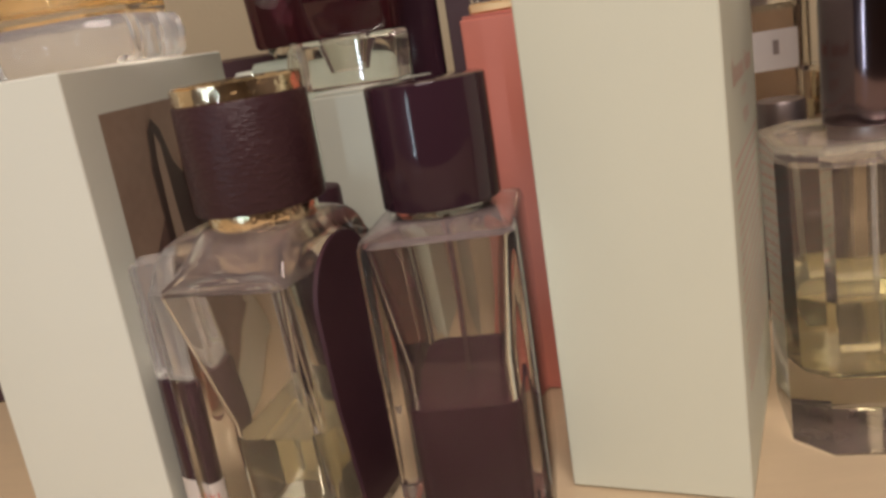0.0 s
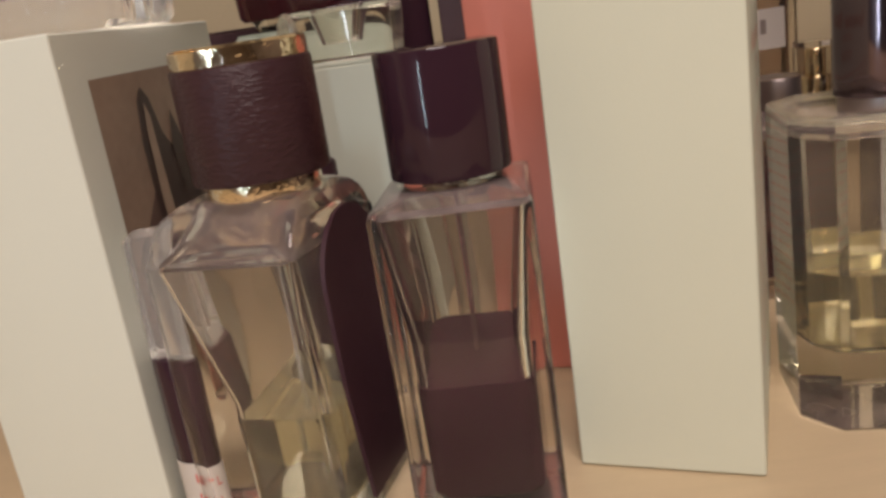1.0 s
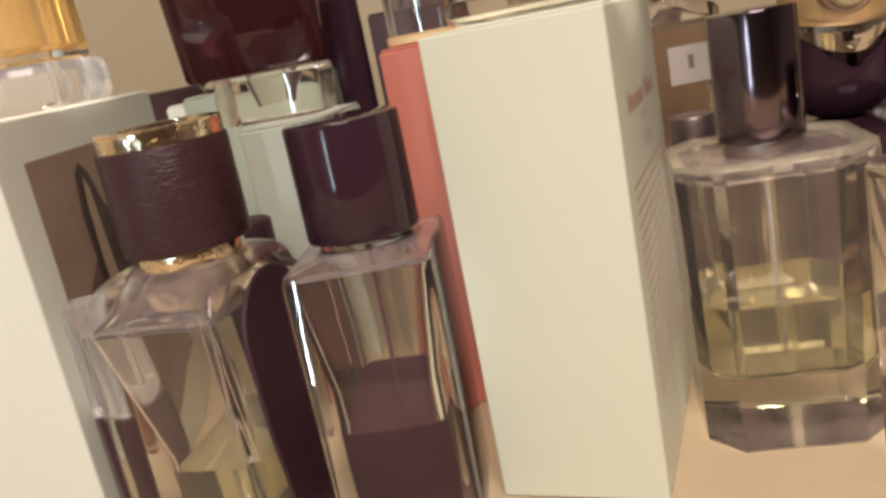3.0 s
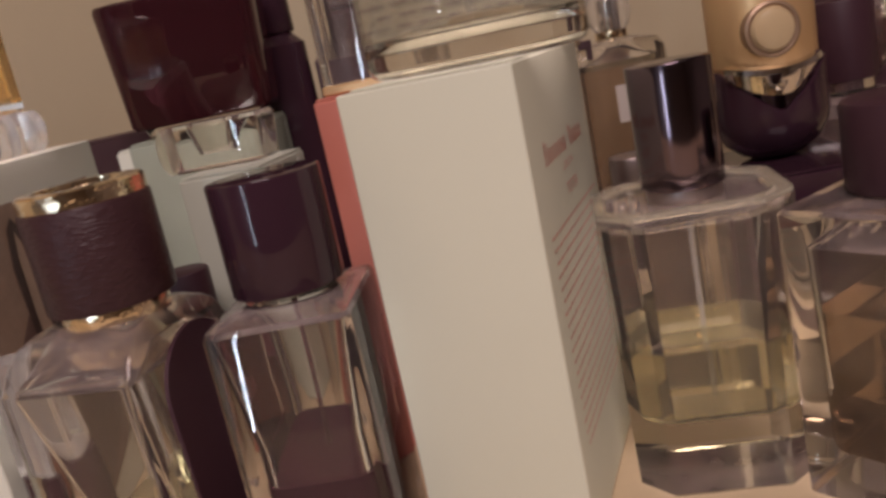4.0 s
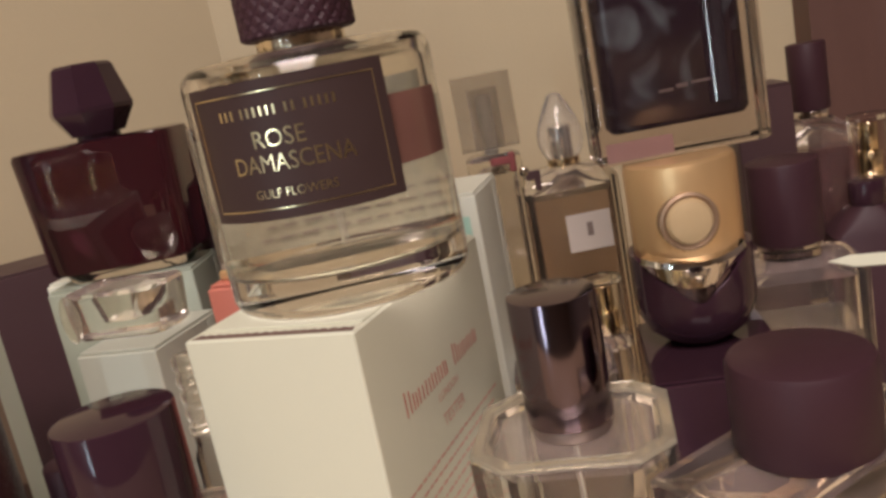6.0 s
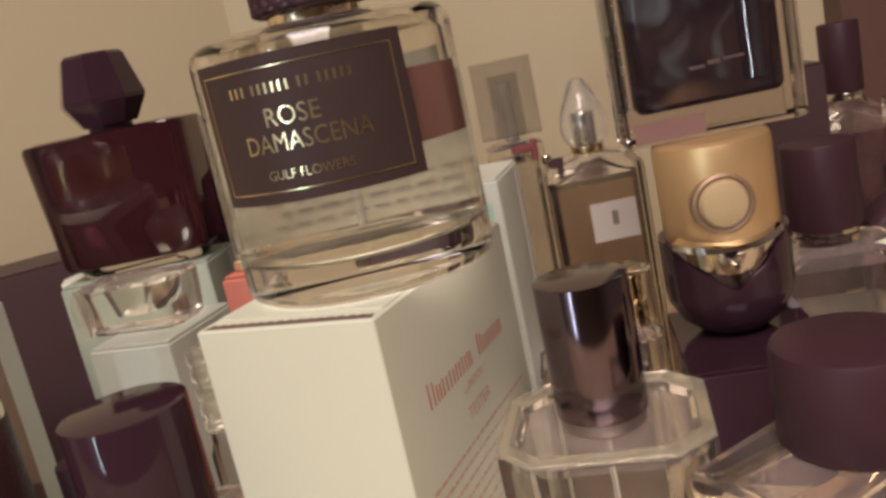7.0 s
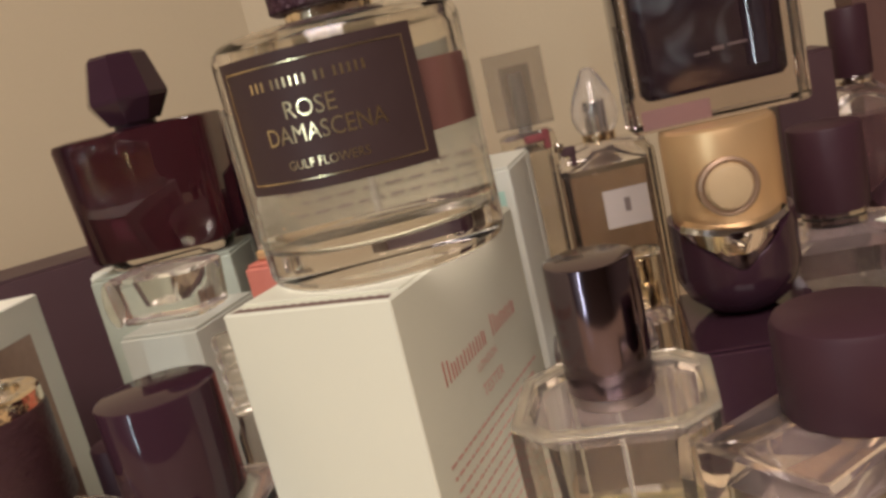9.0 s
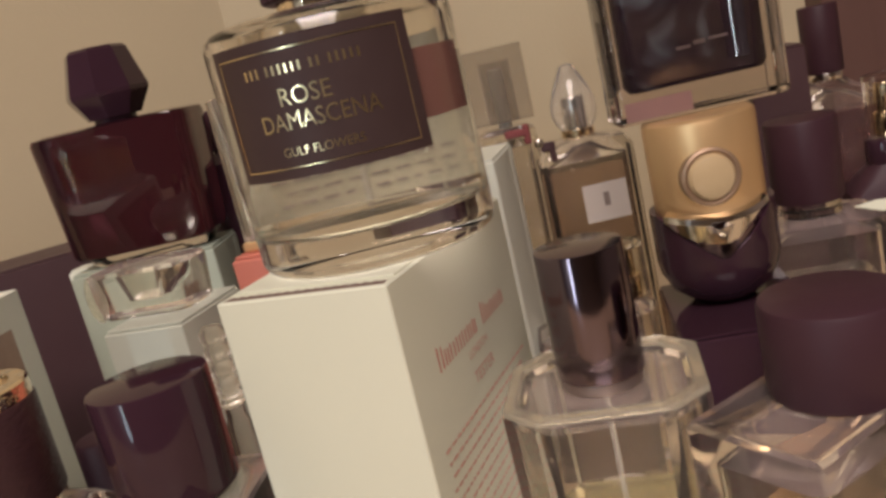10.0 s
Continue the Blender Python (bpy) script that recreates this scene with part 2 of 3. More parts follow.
    bmesh.ops.remove_doubles(bm, verts=bm.verts, dist=1e-7)
    return bm


def outline(points, y, thick=0.0002):
    """A thin flat print with the outline (x, z) on the plane y."""
    bm = bmesh.new()
    bm.faces.new([bm.verts.new((x, y - thick, z)) for x, z in points])
    bmesh.ops.triangulate(bm, faces=bm.faces)
    return bm


def letters(text, size, x, z, y=0.0, thick=0.0003, stretch=1.0):
    """Letters centred on x with their feet on z, upright on the plane y, facing -y."""
    cu = bpy.data.curves.new("t", "FONT")
    cu.body, cu.size, cu.align_x, cu.resolution_u = text, size, "CENTER", 3
    ob = bpy.data.objects.new("t", cu)
    me = bpy.data.meshes.new_from_object(ob)
    bm = bmesh.new()
    bm.from_mesh(me)
    bpy.data.meshes.remove(me)
    bpy.data.objects.remove(ob)
    for v in bm.verts:
        v.co = Vector((x + v.co.x * stretch, y - thick, z + v.co.y))
    return bm


def dashes(x0, x1, z, h, seed, y=0.0, low=0.004, high=0.009, gap=0.0012):
    """A line of writing too small to read: bars of word length."""
    rnd, bms, x = random.Random(seed), [], x0
    while x < x1 - 0.002:
        w = min(rnd.uniform(low, high), x1 - x)
        bms.append(strip(x, x + w, z, z + h, y))
        x += w + gap
    return merged(*bms)


# ---- setting ----
def slab(name, x0, x1, y0, y1, z0, z1, material, label="", category=""):
    bm = bmesh.new()
    bmesh.ops.create_cube(bm, size=1)
    moved(bm, Matrix.Translation(((x0 + x1) / 2, (y0 + y1) / 2, (z0 + z1) / 2)) @ Matrix.Diagonal((x1 - x0, y1 - y0, z1 - z0, 1)))
    return tagged(part(name, bm, material), label, category, kind="structure")


slab("tabletop", -0.75, 0.95, -0.14, 0.75, -0.03, -0.0004, TABLE, "pale tan wood-veneer top that carries the perfume bottles", "table")
slab("wall_north", -0.06, 1.9, 0.56, 0.66, -0.9, 1.7, WALL, "beige painted wall behind the perfume bottles", "wall")
w = slab("wall_northwest", -1.9, 0.0, 0.0, 0.1, -0.9, 1.7, WALL, "beige painted side wall meeting the back wall", "wall")
w.matrix_world = pose(-0.048, 0.562, 0, 0, 0, 38)
slab("wall_east", 1.9, 2.0, -2.6, 0.66, -0.9, 1.7, ROOM, "unseen beige room wall, added for bounced light", "wall")
for k, (x0, x1, z0, z1) in enumerate(((-2.0, -1.84, -0.9, 1.7), (-1.66, 2.0, -0.9, 1.7), (-1.84, -1.66, -0.9, -0.56), (-1.84, -1.66, 1.16, 1.7))):
    slab("wall_south_%d" % (k + 1), x0, x1, -2.7, -2.6, z0, z1, ROOM, "unseen pale room wall round the added window", "wall")
win = tagged(new("window_1"), "unseen narrow tall window with a white frame, added for cap streaks", "window", kind="structure")
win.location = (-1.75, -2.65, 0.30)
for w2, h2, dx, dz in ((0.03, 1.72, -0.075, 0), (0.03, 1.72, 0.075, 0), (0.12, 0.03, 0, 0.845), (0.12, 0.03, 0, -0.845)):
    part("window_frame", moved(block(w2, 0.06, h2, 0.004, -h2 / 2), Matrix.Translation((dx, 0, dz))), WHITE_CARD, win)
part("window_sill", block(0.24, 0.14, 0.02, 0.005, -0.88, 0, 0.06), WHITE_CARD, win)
slab("wall_west", -2.1, -2.0, -2.7, 0.66, -0.9, 1.7, ROOM, "unseen beige room wall, added for bounced light", "wall")
slab("floor", -2.1, 2.0, -2.7, 0.66, -1.0, -0.9, TABLE, "unseen pale wooden floor, added for bounced light", "floor")
lamp = thing("unseen_lamp_housing", 0.07, -0.52, 1.03, 0, "unseen square white lamp housing, added above the table edge", "pendant light")
part("housing", block(0.68, 0.68, 0.05, 0.02, 0.02), WHITE_CARD, lamp)
part("rod", rounded_drum(0.008, 0.069, 0.669, 0.001, 16), GREY_METAL, lamp)
slab("ceiling", -2.1, 2.0, -2.7, 0.66, 1.7, 1.8, ROOM, "unseen pale ceiling, added for bounced light", "ceiling")
slab("trim", 0.312, 0.62, 0.535, 0.56, 0.0, 1.2, BROWN_WOOD, "brown wooden panel standing against the wall", "panel")


# ---- boxes ----
def carton(name, x, y, turn, w, d, h, label, material=WHITE_CARD, r=0.0008, category="box", lid=True):
    """A folded card box; x, y is the foot of its front left corner, its front runs along +x before the turn."""
    t = thing(name, x, y, 0, turn, label, category)
    part("carton", block(w, d, h - 0.0010 if lid else h, r, 0, w / 2, d / 2), material, t)
    if lid:
        part("lid", block(w - 0.0012, d - 0.0018, 0.0008, 0.0005, h - 0.0008, w / 2, d / 2 + 0.0006), material, t)
        part("side_seam", block(0.0003, d * 0.16, h * 0.97, 0.0001, h * 0.01, w, d * 0.9), material, t)
    return t


# Tester box under the round bottle
TB = carton("tester_box", 0.0198, 0.2083, -20.2, 0.0494, 0.0865, 0.1374, "white card tester box with red print, closed tuck flap", lid=False)
zig = [(0.0015, 0.0006)] + [(0.0015 + 0.047 * k / 48, 0.0026 + 0.0012 * abs(math.sin(k * 1.1))) for k in range(1, 48)] + [(0.0485, 0.0008)]
bm = bmesh.new()
low = [bm.verts.new((x, 0.0011, 0.13745)) for x, y in zig]
top = [bm.verts.new((x, y + 0.0006, 0.13745)) for x, y in zig]
for k in range(len(zig) - 1):
    bm.faces.new([low[k], low[k + 1], top[k + 1], top[k]])
part("flap_gap", bm, CARD_EDGE, TB, "dark scalloped slit along the tuck flap")
part("flap", block(0.0470, 0.0790, 0.0005, 0.0004, 0.1374, 0.0250, 0.0462), WHITE_CARD, TB)
side = pose(0.0494, 0, 0, 0, 0, 90)


def on_side(bm):
    return moved(bm, side)


bars = [(0.0165, 0.0205, 0.0068), (0.0212, 0.0242, 0.0045), (0.0250, 0.0290, 0.0045), (0.0298, 0.0335, 0.0045), (0.0342, 0.0378, 0.0045),
        (0.0386, 0.0420, 0.0045), (0.0428, 0.0455, 0.0045), (0.0510, 0.0545, 0.0064), (0.0552, 0.0585, 0.0045), (0.0592, 0.0625, 0.0045),
        (0.0632, 0.0668, 0.0045), (0.0676, 0.0705, 0.0045)]
for a, b, h in bars:
    m = a + (b - a) * 0.62
    f = merged(strip(a, a + 0.0006, 0.1075, 0.1075 + h), strip(m, m + 0.0006, 0.1075, 0.1075 + h * 0.9))
    part("print_mark", on_side(f), RED_INK, TB)
part("lettering", on_side(letters("LONDON", 0.0034, 0.0435, 0.1026)), PINK_INK, TB)
part("lettering", on_side(letters("TESTER", 0.0050, 0.0445, 0.0950)), PINK_INK, TB)
for k in range(18):
    part("print_line", on_side(dashes(0.0085 + 0.0006 * (k % 3), 0.0790 - 0.004 * (k % 4), 0.0885 - 0.0036 * k, 0.0008, k, low=0.0014, high=0.004, gap=0.0008)), PINK_INK, TB)

# Salmon box behind it
carton("salmon_box", 0.0035, 0.2783, -14, 0.052, 0.030, 0.1352, "plain salmon-pink card box behind the tester box", SALMON_CARD)

# Tall white box with a brown picture panel
LB = carton("picture_box", -0.1402, 0.2045, -4.8, 0.0442, 0.1046, 0.1375, "white card box with a brown picture on its side", COOL_CARD, lid=False)
side2 = pose(0.0442, 0, 0, 0, 0, 90)
part("picture_panel", moved(strip(0.0130, 0.0935, 0.012, 0.1250), side2), PHOTO, LB, "brown sepia picture panel with a white border")
part("picture_shape", moved(outline([(0.0135, 0.0125), (0.0135, 0.058), (0.019, 0.072), (0.026, 0.082), (0.034, 0.090), (0.044, 0.083), (0.060, 0.090), (0.075, 0.078), (0.093, 0.070), (0.093, 0.0125)], -0.00015), side2), PHOTO_SHADE, LB)
swirl = [(0.036, 0.060), (0.0345, 0.085), (0.0340, 0.105), (0.0365, 0.117), (0.0400, 0.1205), (0.0440, 0.117), (0.0480, 0.106), (0.056, 0.098), (0.060, 0.080), (0.055, 0.060)]
part("picture_shape", moved(outline(swirl, -0.0003), side2), PHOTO_DARK, LB)
part("picture_shape", moved(outline([(0.052, 0.100), (0.056, 0.112), (0.060, 0.104), (0.066, 0.090), (0.064, 0.070), (0.057, 0.076)], -0.0005), side2), PHOTO_DARK, LB)
part("picture_shape", moved(outline([(0.020, 0.030), (0.030, 0.055), (0.034, 0.070), (0.050, 0.066), (0.070, 0.050), (0.080, 0.020), (0.040, 0.014)], -0.0003), side2), PHOTO_DARK, LB)
part("picture_shape", moved(outline([(0.0385, 0.062), (0.0375, 0.090), (0.0378, 0.108), (0.0395, 0.116), (0.0418, 0.112), (0.0428, 0.095), (0.0455, 0.062)], -0.0006), side2), PHOTO_LIGHT, LB)

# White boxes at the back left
carton("white_box", -0.0540, 0.2905, -14, 0.0335, 0.042, 0.1167, "small white card box before the dark red bottle, shade painted in", SHADE_CARD)
carton("white_box", -0.0894, 0.3470, 0, 0.0640, 0.036, 0.1302, "pale mint card box under the dark red bottle, shade painted in", SHADED_MINT_CARD)
carton("white_box", -0.1100, 0.3850, -6, 0.075, 0.014, 0.1270, "tall white card box behind the dark red bottle", COOL_CARD)
MB = carton("mint_box", 0.0700, 0.3290, -12, 0.028, 0.045, 0.1430, "white card box with a mint-green print", COOL_CARD)
part("mint_patch", strip(0.0125, 0.0245, 0.120, 0.134, 0.0), MINT, MB, "mint-green printed patch")
carton("dark_box", -0.3300, 0.2680, 32, 0.330, 0.050, 0.1340, "dark brown box standing along the side wall", DARK_CARD)
carton("dark_box", -0.0060, 0.3800, 0, 0.042, 0.045, 0.1505, "black box behind the salmon box", DARK_CARD)
carton("dark_box", 0.1440, 0.2640, -6, 0.046, 0.062, 0.0790, "glossy black box under the golden bottle", BLACK)
carton("dark_box", 0.2030, 0.2580, 30, 0.050, 0.026, 0.0560, "low black box behind the oblong bottle", DARK_CARD)
carton("dark_box", 0.2270, 0.4200, -4, 0.027, 0.030, 0.1520, "slim black box at the back", DARK_CARD)


# ---- bottles ----
def bottle_leather():
    t = thing("perfume_bottle", -0.0530, 0.2070, 0, -15.0, "clear glass bottle with leather-wrapped black cap, some pale green perfume", "perfume bottle")
    t.scale = (1.035, 1.035, 0.99)
    outer = [(0.0, rrect(0.0364, 0.050, 0.0011)), (0.0012, rrect(0.0384, 0.052, 0.0011)), (0.0806, rrect(0.0384, 0.052, 0.0011)), (0.0822, rrect(0.0384, 0.0480, 0.0011)),
             (0.0850, rrect(0.0382, 0.0452, 0.0012)), (0.0878, rrect(0.0378, 0.0412, 0.0016)), (0.0902, rrect(0.0368, 0.0362, 0.003)), (0.0920, rrect(0.0338, 0.0305, 0.006)), (0.0931, rrect(0.0290, 0.0245, 0.010))]
    outer = [(z, [(x - 0.0024, y) for x, y in pts]) for z, pts in outer]
    cavity = [(0.0110, rrect(0.0215, 0.034, 0.003, cx=0.0055)), (0.0125, rrect(0.0235, 0.036, 0.003, cx=0.0055)), (0.0415, rrect(0.0238, 0.037, 0.003, cx=0.0050)), (0.0792, rrect(0.0338, 0.0465, 0.002)), (0.0850, rrect(0.0250, 0.028, 0.008))]
    cavity = [(z, [(x - 0.0024, y) for x, y in pts]) for z, pts in cavity]
    part("glass_body", glass_body(outer, cavity), GLASS, t, "thick clear glass body")
    part("perfume", loft([(0.0107, rrect(0.0219, 0.0344, 0.003, cx=0.0031)), (0.0124, rrect(0.0239, 0.0364, 0.003, cx=0.0031)), (0.0375, rrect(0.0242, 0.0374, 0.003, cx=0.0026))]), GREEN_JUICE, t)
    part("dip_tube", drum([(0.020, 0.0008), (0.090, 0.0008)], 10), PLASTIC, t)
    arch = [(0.0180 * math.cos(radians(a)), 0.0660 + 0.0180 * math.sin(radians(a))) for a in range(0, 181, 10)]
    arch = [(0.0180, 0.004)] + arch + [(-0.0170, 0.040), (-0.0120, 0.004)]
    bm = bmesh.new()
    front = [bm.verts.new((x, 0, z)) for x, z in arch]
    back = [bm.verts.new((x, -0.0012, z)) for x, z in arch]
    bm.faces.new(front[::-1])
    bm.faces.new(back)
    for k in range(len(arch)):
        bm.faces.new([front[k], front[(k + 1) % len(arch)], back[(k + 1) % len(arch)], back[k]])
    bmesh.ops.recalc_face_normals(bm, faces=bm.faces)
    part("side_plaque", moved(bm, pose(0.0169, 0.0040, 0.002, 0, 0, 90)), MATTE, t, "black arched plaque on the flank")
    part("collar", rounded_drum(0.0142, 0.0920, 0.0975, 0.0006), GOLD, t, "polished gold collar")
    cap = part("cap", rounded_drum(0.0170, 0.0967, 0.1255, 0.0008, 64), LEATHER, t, "black leather-wrapped cap")
    part("cap_ring", drum([(0.1250, 0.0160), (0.1256, 0.0165), (0.1296, 0.0165), (0.1302, 0.0158), (0.1302, 0.0120), (0.1290, 0.0118)], 64), GOLD, cap, "polished gold ring")
    return t


def bottle_black_cap():
    t = thing("perfume_bottle", -0.0050, 0.2110, 0, -4.0, "square clear glass bottle, dark brown perfume, glossy black cap", "perfume bottle")
    t.scale = (1.06, 1.06, 0.975)
    outer = [(0.0, rrect(0.0360, 0.043, 0.002)), (0.0012, rrect(0.0380, 0.045, 0.002)), (0.0850, rrect(0.0380, 0.045, 0.002)), (0.0870, rrect(0.0366, 0.0436, 0.002)), (0.0885, rrect(0.0270, 0.030, 0.012)), (0.0890, rrect(0.0250, 0.0250, 0.0124)), (0.0915, rrect(0.0250, 0.0250, 0.0124))]
    cavity = [(0.0045, rrect(0.0250, 0.0315, 0.005)), (0.0062, rrect(0.0272, 0.0337, 0.005)), (0.0500, rrect(0.0280, 0.035, 0.005)), (0.0848, rrect(0.0348, 0.0417, 0.003)), (0.0856, rrect(0.0310, 0.039, 0.004)), (0.0870, rrect(0.0180, 0.020, 0.008))]
    part("glass_body", glass_body(outer, cavity), GLASS, t, "thick clear glass body")
    part("perfume", loft([(0.0042, rrect(0.0257, 0.0327, 0.005)), (0.0060, rrect(0.0279, 0.0349, 0.005)), (0.0375, rrect(0.0285, 0.0357, 0.005))]), BROWN_JUICE, t)
    part("dip_tube", drum([(0.014, 0.0007), (0.088, 0.0007)], 10), MAUVE_JUICE, t)
    part("cap", rounded_drum(0.0151, 0.0912, 0.1244, 0.0007, 64), BLACK, t, "glossy black cylindrical cap")
    return t


def chamfered(w, d, c):
    return [(w / 2, d / 2 - c), (w / 2 - c, d / 2), (-w / 2 + c, d / 2), (-w / 2, d / 2 - c), (-w / 2, -d / 2 + c), (-w / 2 + c, -d / 2), (w / 2 - c, -d / 2), (w / 2, -d / 2 + c)]


def bottle_eight_sided():
    t = thing("perfume_bottle", 0.1140, 0.2290, 0, -9.0, "eight-sided clear glass bottle, pale yellow perfume, gunmetal cap", "perfume bottle")
    outer = [(0.0, chamfered(0.051, 0.046, 0.0088)), (0.0012, chamfered(0.053, 0.048, 0.0092)), (0.0835, chamfered(0.0555, 0.0495, 0.0095)), (0.0865, chamfered(0.0555, 0.0495, 0.0095)), (0.0878, chamfered(0.0540, 0.048, 0.0095)), (0.0878, chamfered(0.0490, 0.043, 0.0083)), (0.0868, chamfered(0.0475, 0.0415, 0.0083)), (0.0866, chamfered(0.030, 0.030, 0.006))]
    cavity = [(0.0225, chamfered(0.0395, 0.034, 0.006)), (0.0240, chamfered(0.0420, 0.0365, 0.007)), (0.0825, chamfered(0.0450, 0.0395, 0.0078)), (0.0838, chamfered(0.0430, 0.0375, 0.0072))]
    part("glass_body", glass_body(outer, cavity), PALE_GLASS, t, "thick clear glass body with cut corners")
    part("perfume", loft([(0.0221, chamfered(0.0399, 0.0344, 0.006)), (0.0239, chamfered(0.0424, 0.0369, 0.007)), (0.0450, chamfered(0.0436, 0.0381, 0.0073))]), YELLOW_JUICE, t)
    part("dip_tube", drum([(0.026, 0.0008), (0.088, 0.0008)], 10), PLASTIC, t)
    rim, loops = bmesh.new(), []
    for h, a, b2, c in ((0.0868, 0.0550, 0.0490, 0.0094), (0.0883, 0.0550, 0.0490, 0.0094), (0.0886, 0.0544, 0.0484, 0.0093), (0.0886, 0.0486, 0.0426, 0.0083), (0.0868, 0.0478, 0.0418, 0.0082)):
        loops.append([rim.verts.new((x, y, h)) for x, y in chamfered(a, b2, c)])
    for low, high in zip(loops, loops[1:] + loops[:1]):
        for k in range(8):
            rim.faces.new([low[k], low[(k + 1) % 8], high[(k + 1) % 8], high[k]])
    bmesh.ops.recalc_face_normals(rim, faces=rim.faces)
    part("rim", rim, FROSTED, t, "pale rim added for the light caught in the glass edge")
    part("collar", rounded_drum(0.0112, 0.0867, 0.0925, 0.0004), GREY_METAL, t)
    cap = part("cap", rounded_drum(0.0124, 0.0905, 0.1275, 0.0006, 64), GUNMETAL, t, "gunmetal chrome cylindrical cap")
    return t


def bottle_oblong():
    t = thing("perfume_bottle", 0.1700, 0.2045, 0, 35.0, "oblong clear glass bottle with large matte black cap", "perfume bottle")
    outer = [(0.0, rrect(0.070, 0.034, 0.002)), (0.0012, rrect(0.074, 0.0365, 0.002)), (0.0840, rrect(0.0765, 0.0372, 0.0016)), (0.0852, rrect(0.0745, 0.0352, 0.0014)),
             (0.0842, rrect(0.0690, 0.0300, 0.0014)), (0.0828, rrect(0.0380, 0.0260, 0.010)), (0.0827, rrect(0.026, 0.020, 0.009))]
    cavity = [(0.0140, rrect(0.058, 0.022, 0.004)), (0.0160, rrect(0.060, 0.024, 0.004)), (0.0740, rrect(0.064, 0.027, 0.003)), (0.0785, rrect(0.030, 0.020, 0.008))]
    part("glass_body", glass_body(outer, cavity), GLASS, t, "thick clear glass body with sloping shoulders")
    part("perfume", loft([(0.0139, rrect(0.0582, 0.0222, 0.004)), (0.0160, rrect(0.0602, 0.0242, 0.004)), (0.0560, rrect(0.0626, 0.0259, 0.0036))]), TAN_JUICE, t)
    part("cap", rounded_drum(0.0178, 0.0830, 0.1085, 0.0020, 64), MATTE, t, "large matte black cap")
    return t


def bottle_round():
    x, y, z = 0.0612, 0.2350, 0.1380
    t = thing("perfume_bottle", x, y, z, 0, "round clear glass bottle with black label, knurled black cap, pink perfume", "perfume bottle")
    t.scale = (0.945, 0.945, 1.0)
    outer = drum([(0.0026, 0.0040), (0.0022, 0.0150), (0.0008, 0.0260), (0.0, 0.0305), (0.0004, 0.0325), (0.0016, 0.0342), (0.0036, 0.0350), (0.0600, 0.0350), (0.0625, 0.0344), (0.0642, 0.0325), (0.0650, 0.0300), (0.0655, 0.0150)], 96)
    inner = loft([(h, ring(r, 96)) for h, r in ((0.0148, 0.0030), (0.0142, 0.0100), (0.0125, 0.0180), (0.0105, 0.0245), (0.0102, 0.0275), (0.0115, 0.0300), (0.0145, 0.0313), (0.0580, 0.0320), (0.0612, 0.0306), (0.0630, 0.0270), (0.0638, 0.0150))], True)
    part("glass_body", merged(outer, inner), CLEAN_GLASS, t, "thick clear round glass body")
    part("perfume", drum([(0.0147, 0.0030), (0.0141, 0.0100), (0.0124, 0.0180), (0.0104, 0.0245), (0.0101, 0.0276), (0.0114, 0.0302), (0.0145, 0.0315), (0.0475, 0.0320)], 96), PINK_JUICE, t)
    part("dip_tube", drum([(0.0130, 0.0009), (0.0650, 0.0009)], 12), PLASTIC, t)
    R, mid = 0.0352, -5.2
    half = 0.0285
    label = part("label", bend(strip(-half, half, 0.0265, 0.0595, 0, 0.0001, 40), wrap(R, mid)), LABEL_BLACK, t, "black wrap-round label with gold print")
    for a, b, c, d in ((-half + 0.003, half - 0.003, 0.0565, 0.0568), (-half + 0.003, half - 0.003, 0.0290, 0.0293), (half - 0.0033, half - 0.003, 0.0290, 0.0568), (-half + 0.003, -half + 0.0033, 0.0290, 0.0568)):
        part("gold_line", bend(strip(a, b, c, d, 0, 0.0003, 40 if b - a > 0.01 else 1), wrap(R, mid)), FOIL, label)
    part("lettering", bend(letters("ROSE", 0.0060, -0.0012, 0.0437), wrap(R, mid)), FOIL, label, "gold foil letters")
    part("lettering", bend(letters("DAMASCENA", 0.0060, 0.0010, 0.0380, stretch=0.90), wrap(R, mid)), FOIL, label, "gold foil letters")
    part("lettering", bend(letters("GULF FLOWERS", 0.0031, 0.0002, 0.0318, stretch=1.0), wrap(R, mid)), FOIL, label, "small gold foil letters")
    for x0, words, zz, h, wd in ((-0.0165, (3, 6, 2, 5), 0.0510, 0.0023, 0.00178),):
        cx = x0
        for count in words:
            for k in range(count):
                part("print_mark", bend(strip(cx, cx + wd * 0.38, zz, zz + h), wrap(R, mid)), FOIL, label)
                cx += wd
            cx += wd * 0.7
    for k in range(3):
        part("print_line", bend(dashes(-0.032, 0.030, 0.0230 - 0.0035 * k, 0.0008, 40 + k, low=0.0015, high=0.004), wrap(0.0316, 165)), FAINT_INK, t)
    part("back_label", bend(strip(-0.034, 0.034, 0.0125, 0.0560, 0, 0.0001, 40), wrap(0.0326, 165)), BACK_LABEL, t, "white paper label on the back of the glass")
    part("refraction_patch", bend(strip(-0.0110, 0.0130, 0.0330, 0.0500, 0, 0.0002, 16), wrap(0.0320, 57)), REFRACTION_PINK, t, "pink-brown patch added for the label seen through the glass")
    part("collar", rounded_drum(0.0125, 0.0655, 0.0695, 0.0004), GOLD, t, "polished gold collar")
    # Knurled cap: diamonds cut by two crossing sets of grooves.
    bm, n, rows = bmesh.new(), 144, 44
    grid = []
    for j in range(rows + 1):
        h = 0.0690 + 0.030 * j / rows
        line = []
        for k in range(n):
            a = 2 * math.pi * k / n
            u, v = a * 24 / (2 * math.pi), (h - 0.069) / 0.0042
